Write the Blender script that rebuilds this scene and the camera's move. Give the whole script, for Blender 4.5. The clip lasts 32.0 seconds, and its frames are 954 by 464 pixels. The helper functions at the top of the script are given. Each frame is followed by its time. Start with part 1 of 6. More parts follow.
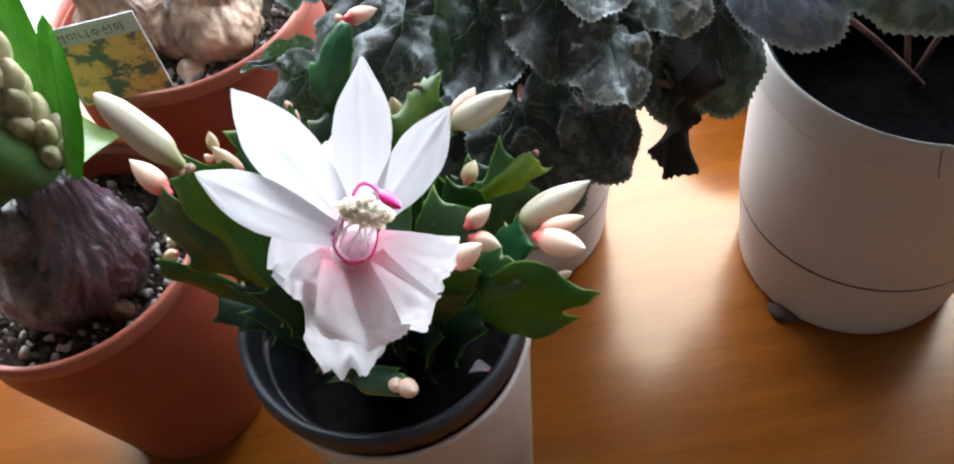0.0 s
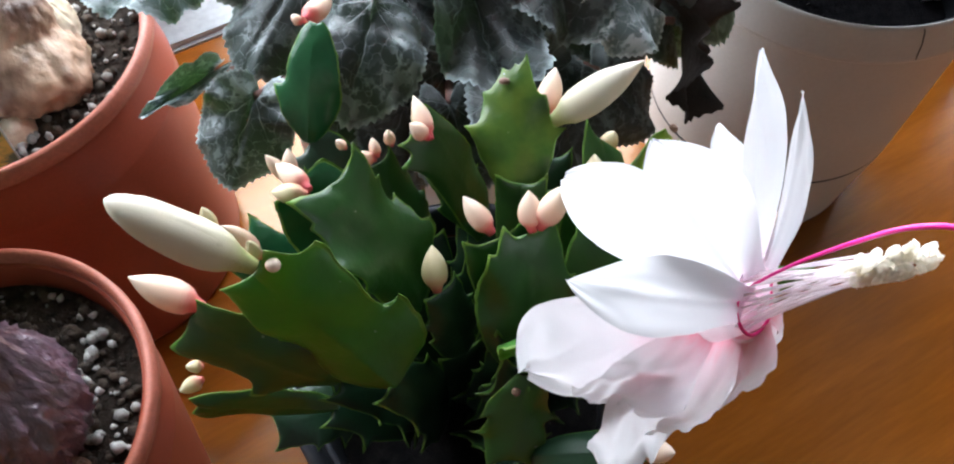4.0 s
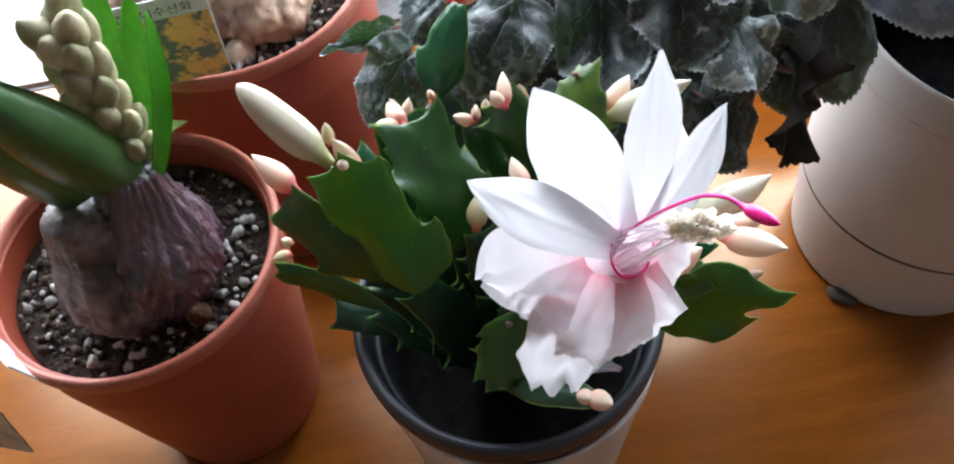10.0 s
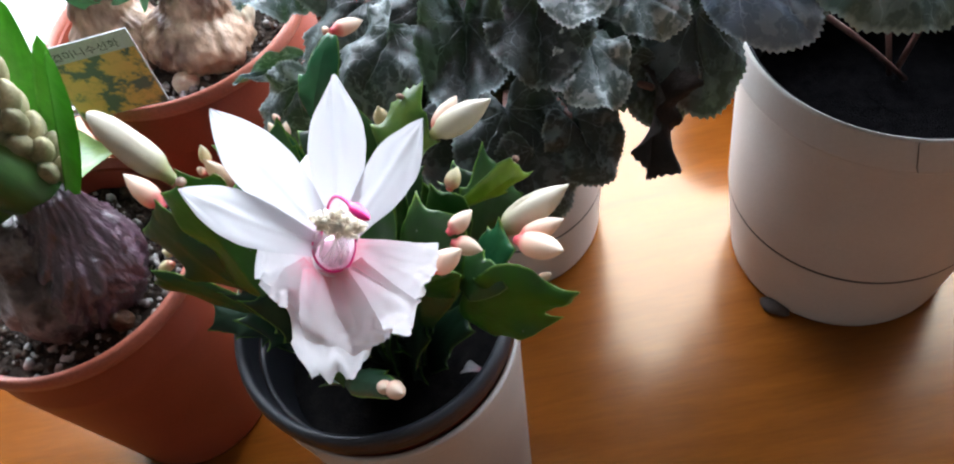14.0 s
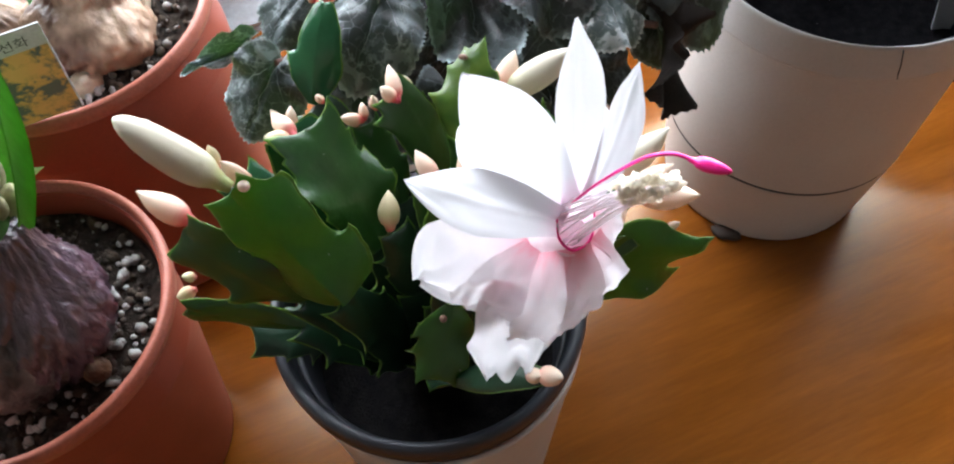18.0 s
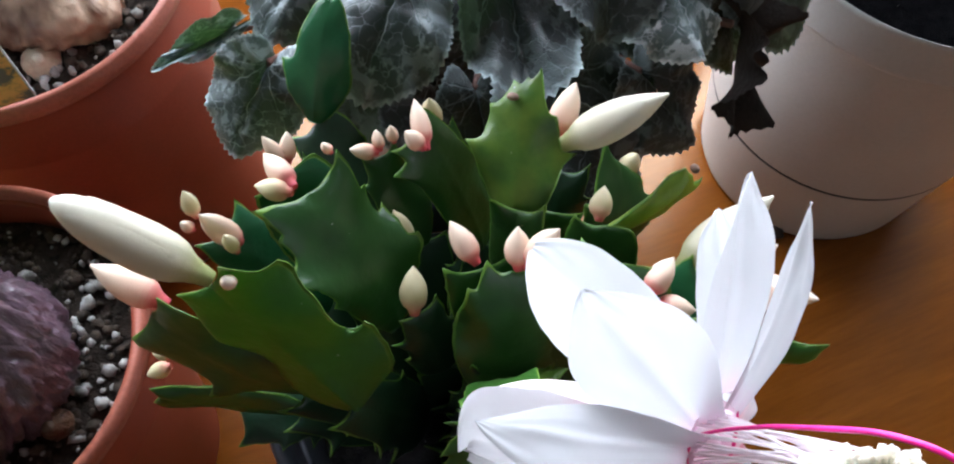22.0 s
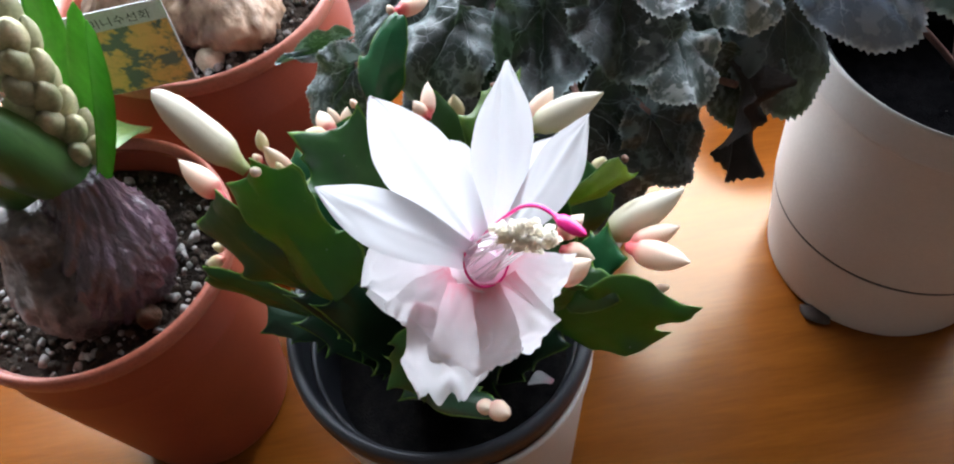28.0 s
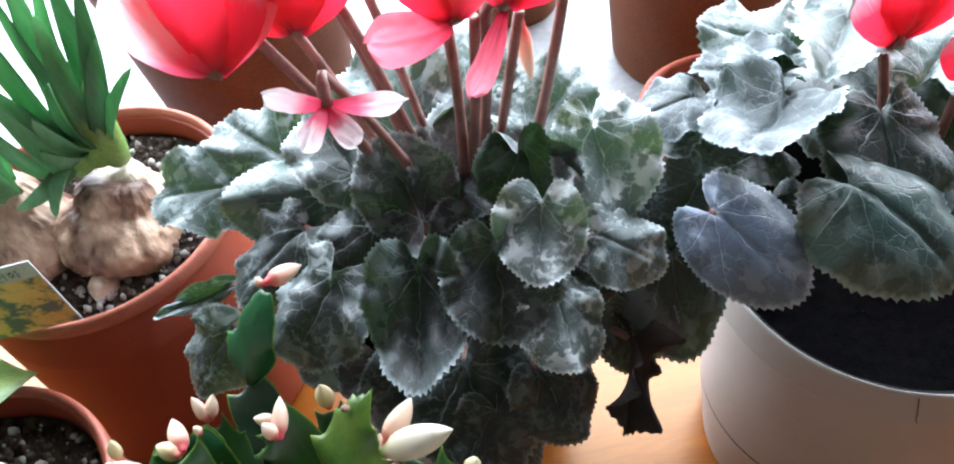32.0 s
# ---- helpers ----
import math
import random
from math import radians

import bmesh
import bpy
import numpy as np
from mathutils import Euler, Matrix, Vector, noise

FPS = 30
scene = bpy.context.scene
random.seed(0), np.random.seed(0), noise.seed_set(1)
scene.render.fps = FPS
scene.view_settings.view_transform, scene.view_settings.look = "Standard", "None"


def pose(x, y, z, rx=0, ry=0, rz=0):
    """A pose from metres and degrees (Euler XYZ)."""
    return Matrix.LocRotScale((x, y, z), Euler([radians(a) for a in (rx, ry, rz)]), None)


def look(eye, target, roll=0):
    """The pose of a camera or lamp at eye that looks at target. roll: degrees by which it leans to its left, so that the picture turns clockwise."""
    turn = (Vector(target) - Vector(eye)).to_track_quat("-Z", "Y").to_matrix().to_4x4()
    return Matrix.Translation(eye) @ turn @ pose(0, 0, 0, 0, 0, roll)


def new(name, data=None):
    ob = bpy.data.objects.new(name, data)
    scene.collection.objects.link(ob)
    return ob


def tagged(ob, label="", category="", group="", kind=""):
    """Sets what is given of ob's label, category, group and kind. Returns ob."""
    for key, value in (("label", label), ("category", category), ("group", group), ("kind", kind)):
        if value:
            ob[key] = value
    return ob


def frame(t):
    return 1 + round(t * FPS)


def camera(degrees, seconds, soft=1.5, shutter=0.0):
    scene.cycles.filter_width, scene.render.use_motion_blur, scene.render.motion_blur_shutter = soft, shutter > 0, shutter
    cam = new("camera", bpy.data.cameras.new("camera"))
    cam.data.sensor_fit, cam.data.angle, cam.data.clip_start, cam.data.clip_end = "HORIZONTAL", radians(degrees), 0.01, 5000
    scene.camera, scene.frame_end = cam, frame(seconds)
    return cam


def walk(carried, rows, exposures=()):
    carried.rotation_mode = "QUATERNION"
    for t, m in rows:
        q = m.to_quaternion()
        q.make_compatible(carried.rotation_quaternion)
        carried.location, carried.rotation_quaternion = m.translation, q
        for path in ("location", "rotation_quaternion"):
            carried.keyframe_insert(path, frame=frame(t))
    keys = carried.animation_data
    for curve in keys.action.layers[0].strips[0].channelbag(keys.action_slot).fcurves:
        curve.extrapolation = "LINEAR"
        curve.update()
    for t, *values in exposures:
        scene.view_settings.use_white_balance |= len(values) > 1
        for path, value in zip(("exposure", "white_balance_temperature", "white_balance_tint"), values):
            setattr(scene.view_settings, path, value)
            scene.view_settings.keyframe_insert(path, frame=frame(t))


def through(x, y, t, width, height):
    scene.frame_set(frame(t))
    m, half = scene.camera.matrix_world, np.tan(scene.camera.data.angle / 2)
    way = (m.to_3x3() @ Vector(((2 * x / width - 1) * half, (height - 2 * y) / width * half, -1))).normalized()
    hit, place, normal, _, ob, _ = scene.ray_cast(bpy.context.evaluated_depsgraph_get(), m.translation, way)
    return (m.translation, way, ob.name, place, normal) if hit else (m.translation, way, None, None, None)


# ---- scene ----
cam = camera(60.0, 32.0, soft=2.1)
PATH = [
    (0, (0.0417, -0.1348, 0.3503), (0.0305, 0.0431, 0.1089), -12.60),
    (0.5, (0.0461, -0.1249, 0.3475), (0.0251, 0.0517, 0.1059), -15.60),
    (1, (0.0512, -0.1199, 0.3457), (0.0363, 0.0533, 0.1012), -14.74),
    (1.5, (0.0456, -0.1218, 0.3465), (0.0298, 0.0508, 0.1017), -14.79),
    (2, (0.0197, -0.1198, 0.3470), (0.0165, 0.0483, 0.0986), -10.17),
    (2.5, (-0.0216, -0.1059, 0.3482), (-0.0061, 0.0597, 0.0985), -9.12),
    (3, (-0.0447, -0.0803, 0.3441), (0.0003, 0.0763, 0.0922), -5.69),
    (3.5, (-0.0411, -0.0696, 0.3349), (0.0288, 0.0717, 0.0796), -0.30),
    (4, (-0.0372, -0.0709, 0.3299), (0.0402, 0.0637, 0.0733), -0.51),
    (4.5, (-0.0387, -0.0752, 0.3316), (0.0407, 0.0558, 0.0736), 0.09),
    (6.5, (-0.0391, -0.0936, 0.3398), (0.0424, 0.0600, 0.0953), -0.06),
    (7, (-0.0268, -0.1002, 0.3389), (0.0333, 0.0572, 0.0907), -4.87),
    (7.5, (-0.0303, -0.1037, 0.3433), (0.0277, 0.0587, 0.0978), -5.46),
    (8, (-0.0316, -0.1053, 0.3425), (0.0247, 0.0569, 0.0965), -5.47),
    (8.5, (-0.0322, -0.1105, 0.3500), (0.0247, 0.0552, 0.1064), -3.29),
    (9, (-0.0239, -0.1068, 0.3505), (0.0134, 0.0592, 0.1035), -4.35),
    (9.5, (-0.0180, -0.1072, 0.3463), (0.0063, 0.0551, 0.0951), -5.04),
    (10, (-0.0120, -0.1146, 0.3484), (-0.0026, 0.0530, 0.0998), -7.88),
    (10.5, (0.0077, -0.1206, 0.3487), (0.0119, 0.0490, 0.1013), -9.85),
    (11, (0.0219, -0.1247, 0.3467), (0.0183, 0.0453, 0.0995), -11.40),
    (11.5, (0.0336, -0.1264, 0.3439), (0.0232, 0.0449, 0.0978), -13.92),
    (12, (0.0449, -0.1237, 0.3432), (0.0311, 0.0476, 0.0973), -14.80),
    (12.5, (0.0490, -0.1283, 0.3430), (0.0315, 0.0434, 0.0977), -15.77),
    (13, (0.0501, -0.1347, 0.3441), (0.0342, 0.0392, 0.1002), -15.47),
    (13.5, (0.0482, -0.1396, 0.3507), (0.0325, 0.0366, 0.1084), -15.13),
    (14, (0.0481, -0.1382, 0.3550), (0.0344, 0.0400, 0.1140), -14.67),
    (14.5, (0.0448, -0.1377, 0.3537), (0.0321, 0.0399, 0.1122), -14.07),
    (16.5, (0.0192, -0.1269, 0.3547), (0.0264, 0.0460, 0.1096), -10.02),
    (17, (0.0056, -0.1225, 0.3541), (0.0287, 0.0444, 0.1059), -8.19),
    (17.5, (-0.0106, -0.1145, 0.3510), (0.0283, 0.0452, 0.1001), -5.26),
    (18, (-0.0223, -0.1087, 0.3461), (0.0313, 0.0426, 0.0926), -4.10),
    (18.5, (-0.0232, -0.1060, 0.3423), (0.0346, 0.0440, 0.0890), -4.32),
    (19, (-0.0229, -0.1045, 0.3419), (0.0413, 0.0453, 0.0900), -3.24),
    (19.5, (-0.0297, -0.1077, 0.3428), (0.0397, 0.0399, 0.0910), -2.29),
    (20, (-0.0365, -0.1089, 0.3438), (0.0383, 0.0432, 0.0964), -0.72),
    (20.5, (-0.0369, -0.1019, 0.3393), (0.0366, 0.0476, 0.0898), 0.20),
    (21, (-0.0377, -0.0917, 0.3416), (0.0311, 0.0573, 0.0905), -0.41),
    (21.5, (-0.0265, -0.0714, 0.3409), (0.0360, 0.0700, 0.0838), 0.06),
    (22, (-0.0140, -0.0571, 0.3274), (0.0328, 0.0677, 0.0586), -1.80),
    (22.5, (-0.0048, -0.0509, 0.3245), (0.0370, 0.0644, 0.0507), -1.35),
    (23, (0.0040, -0.0373, 0.3159), (0.0384, 0.0743, 0.0395), -3.64),
    (23.5, (0.0089, -0.0349, 0.3136), (0.0440, 0.0749, 0.0366), -2.95),
    (24, (0.0079, -0.0413, 0.3159), (0.0460, 0.0695, 0.0398), -1.82),
    (24.5, (0.0037, -0.0506, 0.3206), (0.0433, 0.0648, 0.0465), -2.08),
    (26.5, (0.0024, -0.1221, 0.3461), (0.0314, 0.0465, 0.0996), -9.44),
    (27, (0.0091, -0.1197, 0.3476), (0.0222, 0.0505, 0.1008), -9.67),
    (27.5, (0.0085, -0.1221, 0.3460), (0.0129, 0.0483, 0.0991), -9.21),
    (28, (0.0146, -0.1197, 0.3465), (0.0146, 0.0529, 0.1011), -9.43),
    (28.5, (0.0152, -0.1171, 0.3420), (0.0078, 0.0538, 0.0956), -9.52),
    (29, (0.0128, -0.1181, 0.3456), (0.0058, 0.0544, 0.1003), -9.13),
    (29.5, (0.0121, -0.1073, 0.3434), (0.0086, 0.0633, 0.0967), -9.07),
    (30, (0.0175, -0.0998, 0.3459), (0.0143, 0.0714, 0.0996), -9.67),
    (30.5, (0.0335, -0.0942, 0.3533), (0.0303, 0.0849, 0.1127), -8.99),
    (31, (0.0491, -0.0988, 0.3541), (0.0487, 0.0839, 0.1162), -7.12),
    (31.5, (0.0558, -0.0923, 0.3651), (0.0537, 0.0955, 0.1312), -9.53),
    (32, (0.0571, -0.0699, 0.3693), (0.0662, 0.1199, 0.1372), -10.18),
]
walk(cam, [(t, look(eye, target, roll)) for t, eye, target, roll in PATH], [(0.0, 0.90, 6090, 10), (6.0, 0.98, 6090, 10), (14.0, 0.94, 5970, 10), (18.0, 1.09, 6150, 10), (21.0, 1.05, 5990, 10), (22.2, 0.73, 5890, 10), (22.8, 0.84, 5890, 10), (23.5, 1.26, 5890, 10), (24.5, 1.28, 5890, 10), (26.5, 0.90, 6040, 10), (28.5, 0.88, 5990, 10), (30.0, 0.80, 5870, 10), (31.0, 0.88, 5820, 10), (32.0, 1.12, 5970, 10)])

# ---- light ----
world = bpy.data.worlds.new("world")
scene.world = world
world.use_nodes = True
wn = world.node_tree.nodes
sky = wn.new("ShaderNodeTexSky")
sky.sky_type, sky.sun_disc = "NISHITA", False
sky.sun_elevation, sky.sun_rotation = radians(38), radians(10)
world.node_tree.links.new(sky.outputs[0], wn["Background"].inputs[0])
wn["Background"].inputs[1].default_value = 0.12

sun = new("sun", bpy.data.lights.new("sun", "SUN"))
sun.data.energy, sun.data.angle, sun.data.color = 1.0, radians(14), (1.0, 0.95, 0.88)
sun.matrix_world = look((0.6, 3.0, 2.6), (0, 0, 0))

window_light = new("window_light", bpy.data.lights.new("window_light", "AREA"))
window_light.data.shape, window_light.data.size, window_light.data.size_y = "RECTANGLE", 2.55, 0.96
window_light.data.energy, window_light.data.color = 41.0, (0.90, 0.96, 1.0)
window_light.matrix_world = look((0.57, 0.66, 0.54), (0.50, -0.35, 0.05))

# ---- materials ----


def material(name, colour, rough=0.6, colour2=None, scale=60.0, fine=600.0, bump=0.2, depth=0.0004, metal=0.0, through=0.0, spec=0.5, stretch=(1, 1, 1), coat=0.0, vary=0.0, specks=0.0, grain=0.35, sharp=0.2, inner=None):
    """A surface with colour that drifts at two scales, fine relief, and (through) light passing a thin leaf."""
    m = bpy.data.materials.new(name)
    m.use_nodes = True
    n, link = m.node_tree.nodes, m.node_tree.links.new
    b = n["Principled BSDF"]
    tc = n.new("ShaderNodeTexCoord")
    mp = n.new("ShaderNodeMapping")
    mp.inputs["Scale"].default_value = stretch
    link(tc.outputs["Object"], mp.inputs[0])
    big, small = n.new("ShaderNodeTexNoise"), n.new("ShaderNodeTexNoise")
    for t, s, d in ((big, scale, 3.0), (small, fine, 5.0)):
        t.inputs["Scale"].default_value, t.inputs["Detail"].default_value = s, d
        link(mp.outputs[0], t.inputs["Vector"])
    ramp = n.new("ShaderNodeValToRGB")
    ramp.color_ramp.elements[0].position, ramp.color_ramp.elements[1].position = 0.5 - sharp, 0.5 + sharp
    ramp.color_ramp.elements[0].color = (*colour, 1)
    ramp.color_ramp.elements[1].color = (*(colour2 or tuple(min(1, c * 1.18 + 0.004) for c in colour)), 1)
    link(big.outputs["Fac"], ramp.inputs[0])
    mix = n.new("ShaderNodeMix")
    mix.data_type, mix.blend_type = "RGBA", "OVERLAY"
    mix.inputs[0].default_value = grain
    link(ramp.outputs[0], mix.inputs[6])
    link(small.outputs["Fac"], mix.inputs[7])
    out = mix.outputs[2]
    if vary:
        info, hsv = n.new("ShaderNodeObjectInfo"), n.new("ShaderNodeHueSaturation")
        rng = n.new("ShaderNodeMapRange")
        rng.inputs[3].default_value, rng.inputs[4].default_value = 1 - vary, 1 + vary
        link(info.outputs["Random"], rng.inputs[0])
        link(rng.outputs[0], hsv.inputs["Value"])
        link(out, hsv.inputs["Color"])
        out = hsv.outputs[0]
    if specks:
        dots, pick, cut, dust = (n.new("ShaderNode" + k) for k in ("TexVoronoi", "SeparateColor", "Math", "Mix"))
        dots.inputs["Scale"].default_value = specks
        link(tc.outputs["Object"], dots.inputs["Vector"])
        link(dots.outputs["Color"], pick.inputs[0])
        size = n.new("ShaderNodeMapRange")
        size.inputs[1].default_value, size.inputs[2].default_value, size.inputs[3].default_value, size.inputs[4].default_value = 0.9, 1.0, 0.0, 0.16
        link(pick.outputs[0], size.inputs[0])
        cut.operation = "LESS_THAN"
        link(dots.outputs["Distance"], cut.inputs[0])
        link(size.outputs[0], cut.inputs[1])
        dust.data_type = "RGBA"
        dust.inputs[7].default_value = (0.32, 0.34, 0.30, 1)
        link(cut.outputs[0], dust.inputs[0])
        link(out, dust.inputs[6])
        out = dust.outputs[2]
    link(out, b.inputs["Base Color"])
    b.inputs["Roughness"].default_value, b.inputs["Metallic"].default_value = rough, metal
    b.inputs["Specular IOR Level"].default_value = spec
    b.inputs["Coat Weight"].default_value = coat
    if bump:
        bp = n.new("ShaderNodeBump")
        bp.inputs["Strength"].default_value, bp.inputs["Distance"].default_value = bump, depth
        link(small.outputs["Fac"], bp.inputs["Height"])
        link(bp.outputs[0], b.inputs["Normal"])
    if through:
        tr, add = n.new("ShaderNodeBsdfTranslucent"), n.new("ShaderNodeMixShader")
        if inner:
            tr.inputs[0].default_value = (*inner, 1)
        else:
            link(out, tr.inputs[0])
        add.inputs[0].default_value = through
        link(b.outputs[0], add.inputs[1])
        link(tr.outputs[0], add.inputs[2])
        link(add.outputs[0], n["Material Output"].inputs[0])
    return m


def wood_material():
    m = bpy.data.materials.new("varnished_wood")
    m.use_nodes = True
    n, link = m.node_tree.nodes, m.node_tree.links.new
    b = n["Principled BSDF"]
    tc, mp = n.new("ShaderNodeTexCoord"), n.new("ShaderNodeMapping")
    mp.inputs["Scale"].default_value = (1.6, 14, 14)
    mp.inputs["Rotation"].default_value = (0, 0, radians(4))
    link(tc.outputs["Object"], mp.inputs[0])
    grain, fine, blotch = (n.new("ShaderNodeTexNoise") for _ in range(3))
    grain.inputs["Scale"].default_value, grain.inputs["Detail"].default_value, grain.inputs["Distortion"].default_value = 5.0, 5.0, 0.6
    fine.inputs["Scale"].default_value, fine.inputs["Detail"].default_value = 45.0, 3.0
    blotch.inputs["Scale"].default_value = 9.0
    link(mp.outputs[0], grain.inputs["Vector"])
    link(mp.outputs[0], fine.inputs["Vector"])
    link(tc.outputs["Object"], blotch.inputs["Vector"])
    ramp = n.new("ShaderNodeValToRGB")
    ramp.color_ramp.elements[0].position, ramp.color_ramp.elements[1].position = 0.25, 0.75
    ramp.color_ramp.elements[0].color = (0.175, 0.050, 0.0050, 1)
    ramp.color_ramp.elements[1].color = (0.265, 0.080, 0.0090, 1)
    link(grain.outputs["Fac"], ramp.inputs[0])
    mix = n.new("ShaderNodeMix")
    mix.data_type, mix.blend_type = "RGBA", "OVERLAY"
    mix.inputs[0].default_value = 0.2
    link(ramp.outputs[0], mix.inputs[6])
    link(fine.outputs["Fac"], mix.inputs[7])
    link(mix.outputs[2], b.inputs["Base Color"])
    smear, smap = n.new("ShaderNodeTexNoise"), n.new("ShaderNodeMapping")
    smap.inputs["Scale"].default_value = (18, 70, 1)
    link(tc.outputs["Object"], smap.inputs[0])
    link(smap.outputs[0], smear.inputs["Vector"])
    smear.inputs["Scale"].default_value, smear.inputs["Detail"].default_value = 1.0, 6.0
    both = n.new("ShaderNodeMath")
    both.operation = "MULTIPLY_ADD"
    link(smear.outputs["Fac"], both.inputs[0])
    both.inputs[1].default_value = 0.7
    link(blotch.outputs["Fac"], both.inputs[2])
    rr = n.new("ShaderNodeMapRange")
    rr.inputs[1].default_value, rr.inputs[2].default_value, rr.inputs[3].default_value, rr.inputs[4].default_value = 0.55, 1.15, 0.13, 0.27
    link(both.outputs[0], rr.inputs[0])
    link(rr.outputs[0], b.inputs["Coat Roughness"])
    link(rr.outputs[0], b.inputs["Roughness"])
    b.inputs["Coat Weight"].default_value, b.inputs["Coat Roughness"].default_value = 0.12, 0.2
    b.inputs["Specular Tint"].default_value = (1.0, 0.78, 0.54, 1.0)
    b.inputs["Specular IOR Level"].default_value = 0.80
    bp = n.new("ShaderNodeBump")
    bp.inputs["Strength"].default_value, bp.inputs["Distance"].default_value = 0.05, 0.0005
    link(fine.outputs["Fac"], bp.inputs["Height"])
    link(bp.outputs[0], b.inputs["Normal"])
    return m


def cyclamen_material(name, dark, light, amount, through=0.12, patch=0.7, net_amount=0.55, rough=0.46):
    """A dark leaf with ragged silver patches, a pale toothed margin and branching veins, laid out on the mesh's UV layers."""
    m = bpy.data.materials.new(name)
    m.use_nodes = True
    n, link = m.node_tree.nodes, m.node_tree.links.new
    b = n["Principled BSDF"]

    def math_node(op, *inputs, clamp=False):
        k = n.new("ShaderNodeMath")
        k.operation, k.use_clamp = op, clamp
        for slot, v in enumerate(inputs):
            if isinstance(v, (int, float)):
                k.inputs[slot].default_value = v
            else:
                link(v, k.inputs[slot])
        return k.outputs[0]

    def rng(v, a0, a1, b0, b1):
        k = n.new("ShaderNodeMapRange")
        for slot, w in zip((1, 2, 3, 4), (a0, a1, b0, b1)):
            k.inputs[slot].default_value = w
        link(v, k.inputs[0])
        return k.outputs[0]

    uv, rim, sep, seprim, info = (n.new("ShaderNode" + k) for k in ("UVMap", "UVMap", "SeparateXYZ", "SeparateXYZ", "ObjectInfo"))
    uv.uv_map, rim.uv_map = "leaf", "rim"
    link(uv.outputs[0], sep.inputs[0])
    link(rim.outputs[0], seprim.inputs[0])
    shift = n.new("ShaderNodeVectorMath")
    shift.operation = "ADD"
    link(uv.outputs[0], shift.inputs[0])
    seedv = n.new("ShaderNodeCombineXYZ")
    link(math_node("MULTIPLY", info.outputs["Random"], 37.0), seedv.inputs[2])
    link(seedv.outputs[0], shift.inputs[1])
    tex, tcol = [], []
    for scale, detail in ((2.2, 2.0), (6.5, 3.0), (42.0, 3.0)):
        t = n.new("ShaderNodeTexNoise")
        t.inputs["Scale"].default_value, t.inputs["Detail"].default_value = scale, detail
        link(shift.outputs[0], t.inputs["Vector"])
        tex.append(t.outputs["Fac"])
        tcol.append(t.outputs["Color"])
    q = seprim.outputs["X"]
    x, y = math_node("ADD", sep.outputs["X"], 0.40), sep.outputs["Y"]
    angle = math_node("ARCTAN2", y, x)
    radius = math_node("SQRT", math_node("ADD", math_node("MULTIPLY", x, x), math_node("MULTIPLY", y, y)))
    # main ribs fan out from the stalk; the distance to them runs across
    wob = math_node("ADD", angle, math_node("MULTIPLY_ADD", tex[0], 0.5, -0.25))
    rib = math_node("MULTIPLY", math_node("ABSOLUTE", math_node("SINE", math_node("MULTIPLY", wob, 4.5))), math_node("MULTIPLY", radius, 0.25))
    ribs = rng(rib, 0.002, 0.016, 1.0, 0.0)
    # the finer net
    warp = n.new("ShaderNodeMix")
    warp.data_type = "VECTOR"
    warp.inputs[0].default_value = 0.14
    link(shift.outputs[0], warp.inputs[4])
    link(tcol[1], warp.inputs[5])
    net = n.new("ShaderNodeTexVoronoi")
    net.feature = "DISTANCE_TO_EDGE"
    net.inputs["Scale"].default_value = 5.5
    link(warp.outputs[1], net.inputs["Vector"])
    twigs = rng(net.outputs["Distance"], 0.0, 0.06, 1.0, 0.0)
    near_rib = rng(rib, 0.0, 0.14, 1.0, 0.55)
    zone = math_node("MULTIPLY", rng(q, 0.25, 0.5, 0.25, 1.0), rng(tex[1], 0.4, 0.6, 0.25, 1.0))
    lines = math_node("MAXIMUM", math_node("MULTIPLY", math_node("MULTIPLY", ribs, rng(tex[1], 0.38, 0.6, 0.25, 1.0)), 0.62), math_node("MULTIPLY", math_node("MULTIPLY", twigs, zone), net_amount))
    ragged = math_node("MULTIPLY_ADD", tex[1], 0.9, math_node("MULTIPLY", math_node("SUBTRACT", tex[0], 0.5), 1.1))
    belt = math_node("MULTIPLY", rng(q, 0.3, 0.62, 0.0, 1.0), rng(q, 0.8, 0.95, 1.0, 0.55))
    patches = math_node("MULTIPLY", math_node("MULTIPLY", rng(ragged, 0.44, 0.53, 0.0, 1.0), belt), near_rib)
    margin = math_node("MULTIPLY", rng(math_node("MULTIPLY_ADD", tex[1], 0.12, q), 0.97, 1.05, 0.0, 1.0), 0.95)
    frost = math_node("MULTIPLY", rng(q, 0.35, 1.0, 0.01, 0.17), rng(tex[0], 0.3, 0.7, 0.4, 1.0))
    light_f = math_node("MULTIPLY", math_node("MAXIMUM", math_node("MAXIMUM", math_node("MULTIPLY", patches, patch), lines), math_node("MAXIMUM", margin, frost)), amount, clamp=True)
    mix = n.new("ShaderNodeMix")
    mix.data_type = "RGBA"
    mix.inputs[6].default_value, mix.inputs[7].default_value = (*dark, 1), (*light, 1)
    link(light_f, mix.inputs[0])
    link(mix.outputs[2], b.inputs["Base Color"])
    b.inputs["Roughness"].default_value = rough
    bp = n.new("ShaderNodeBump")
    bp.inputs["Strength"].default_value, bp.inputs["Distance"].default_value = 0.5, 0.0008
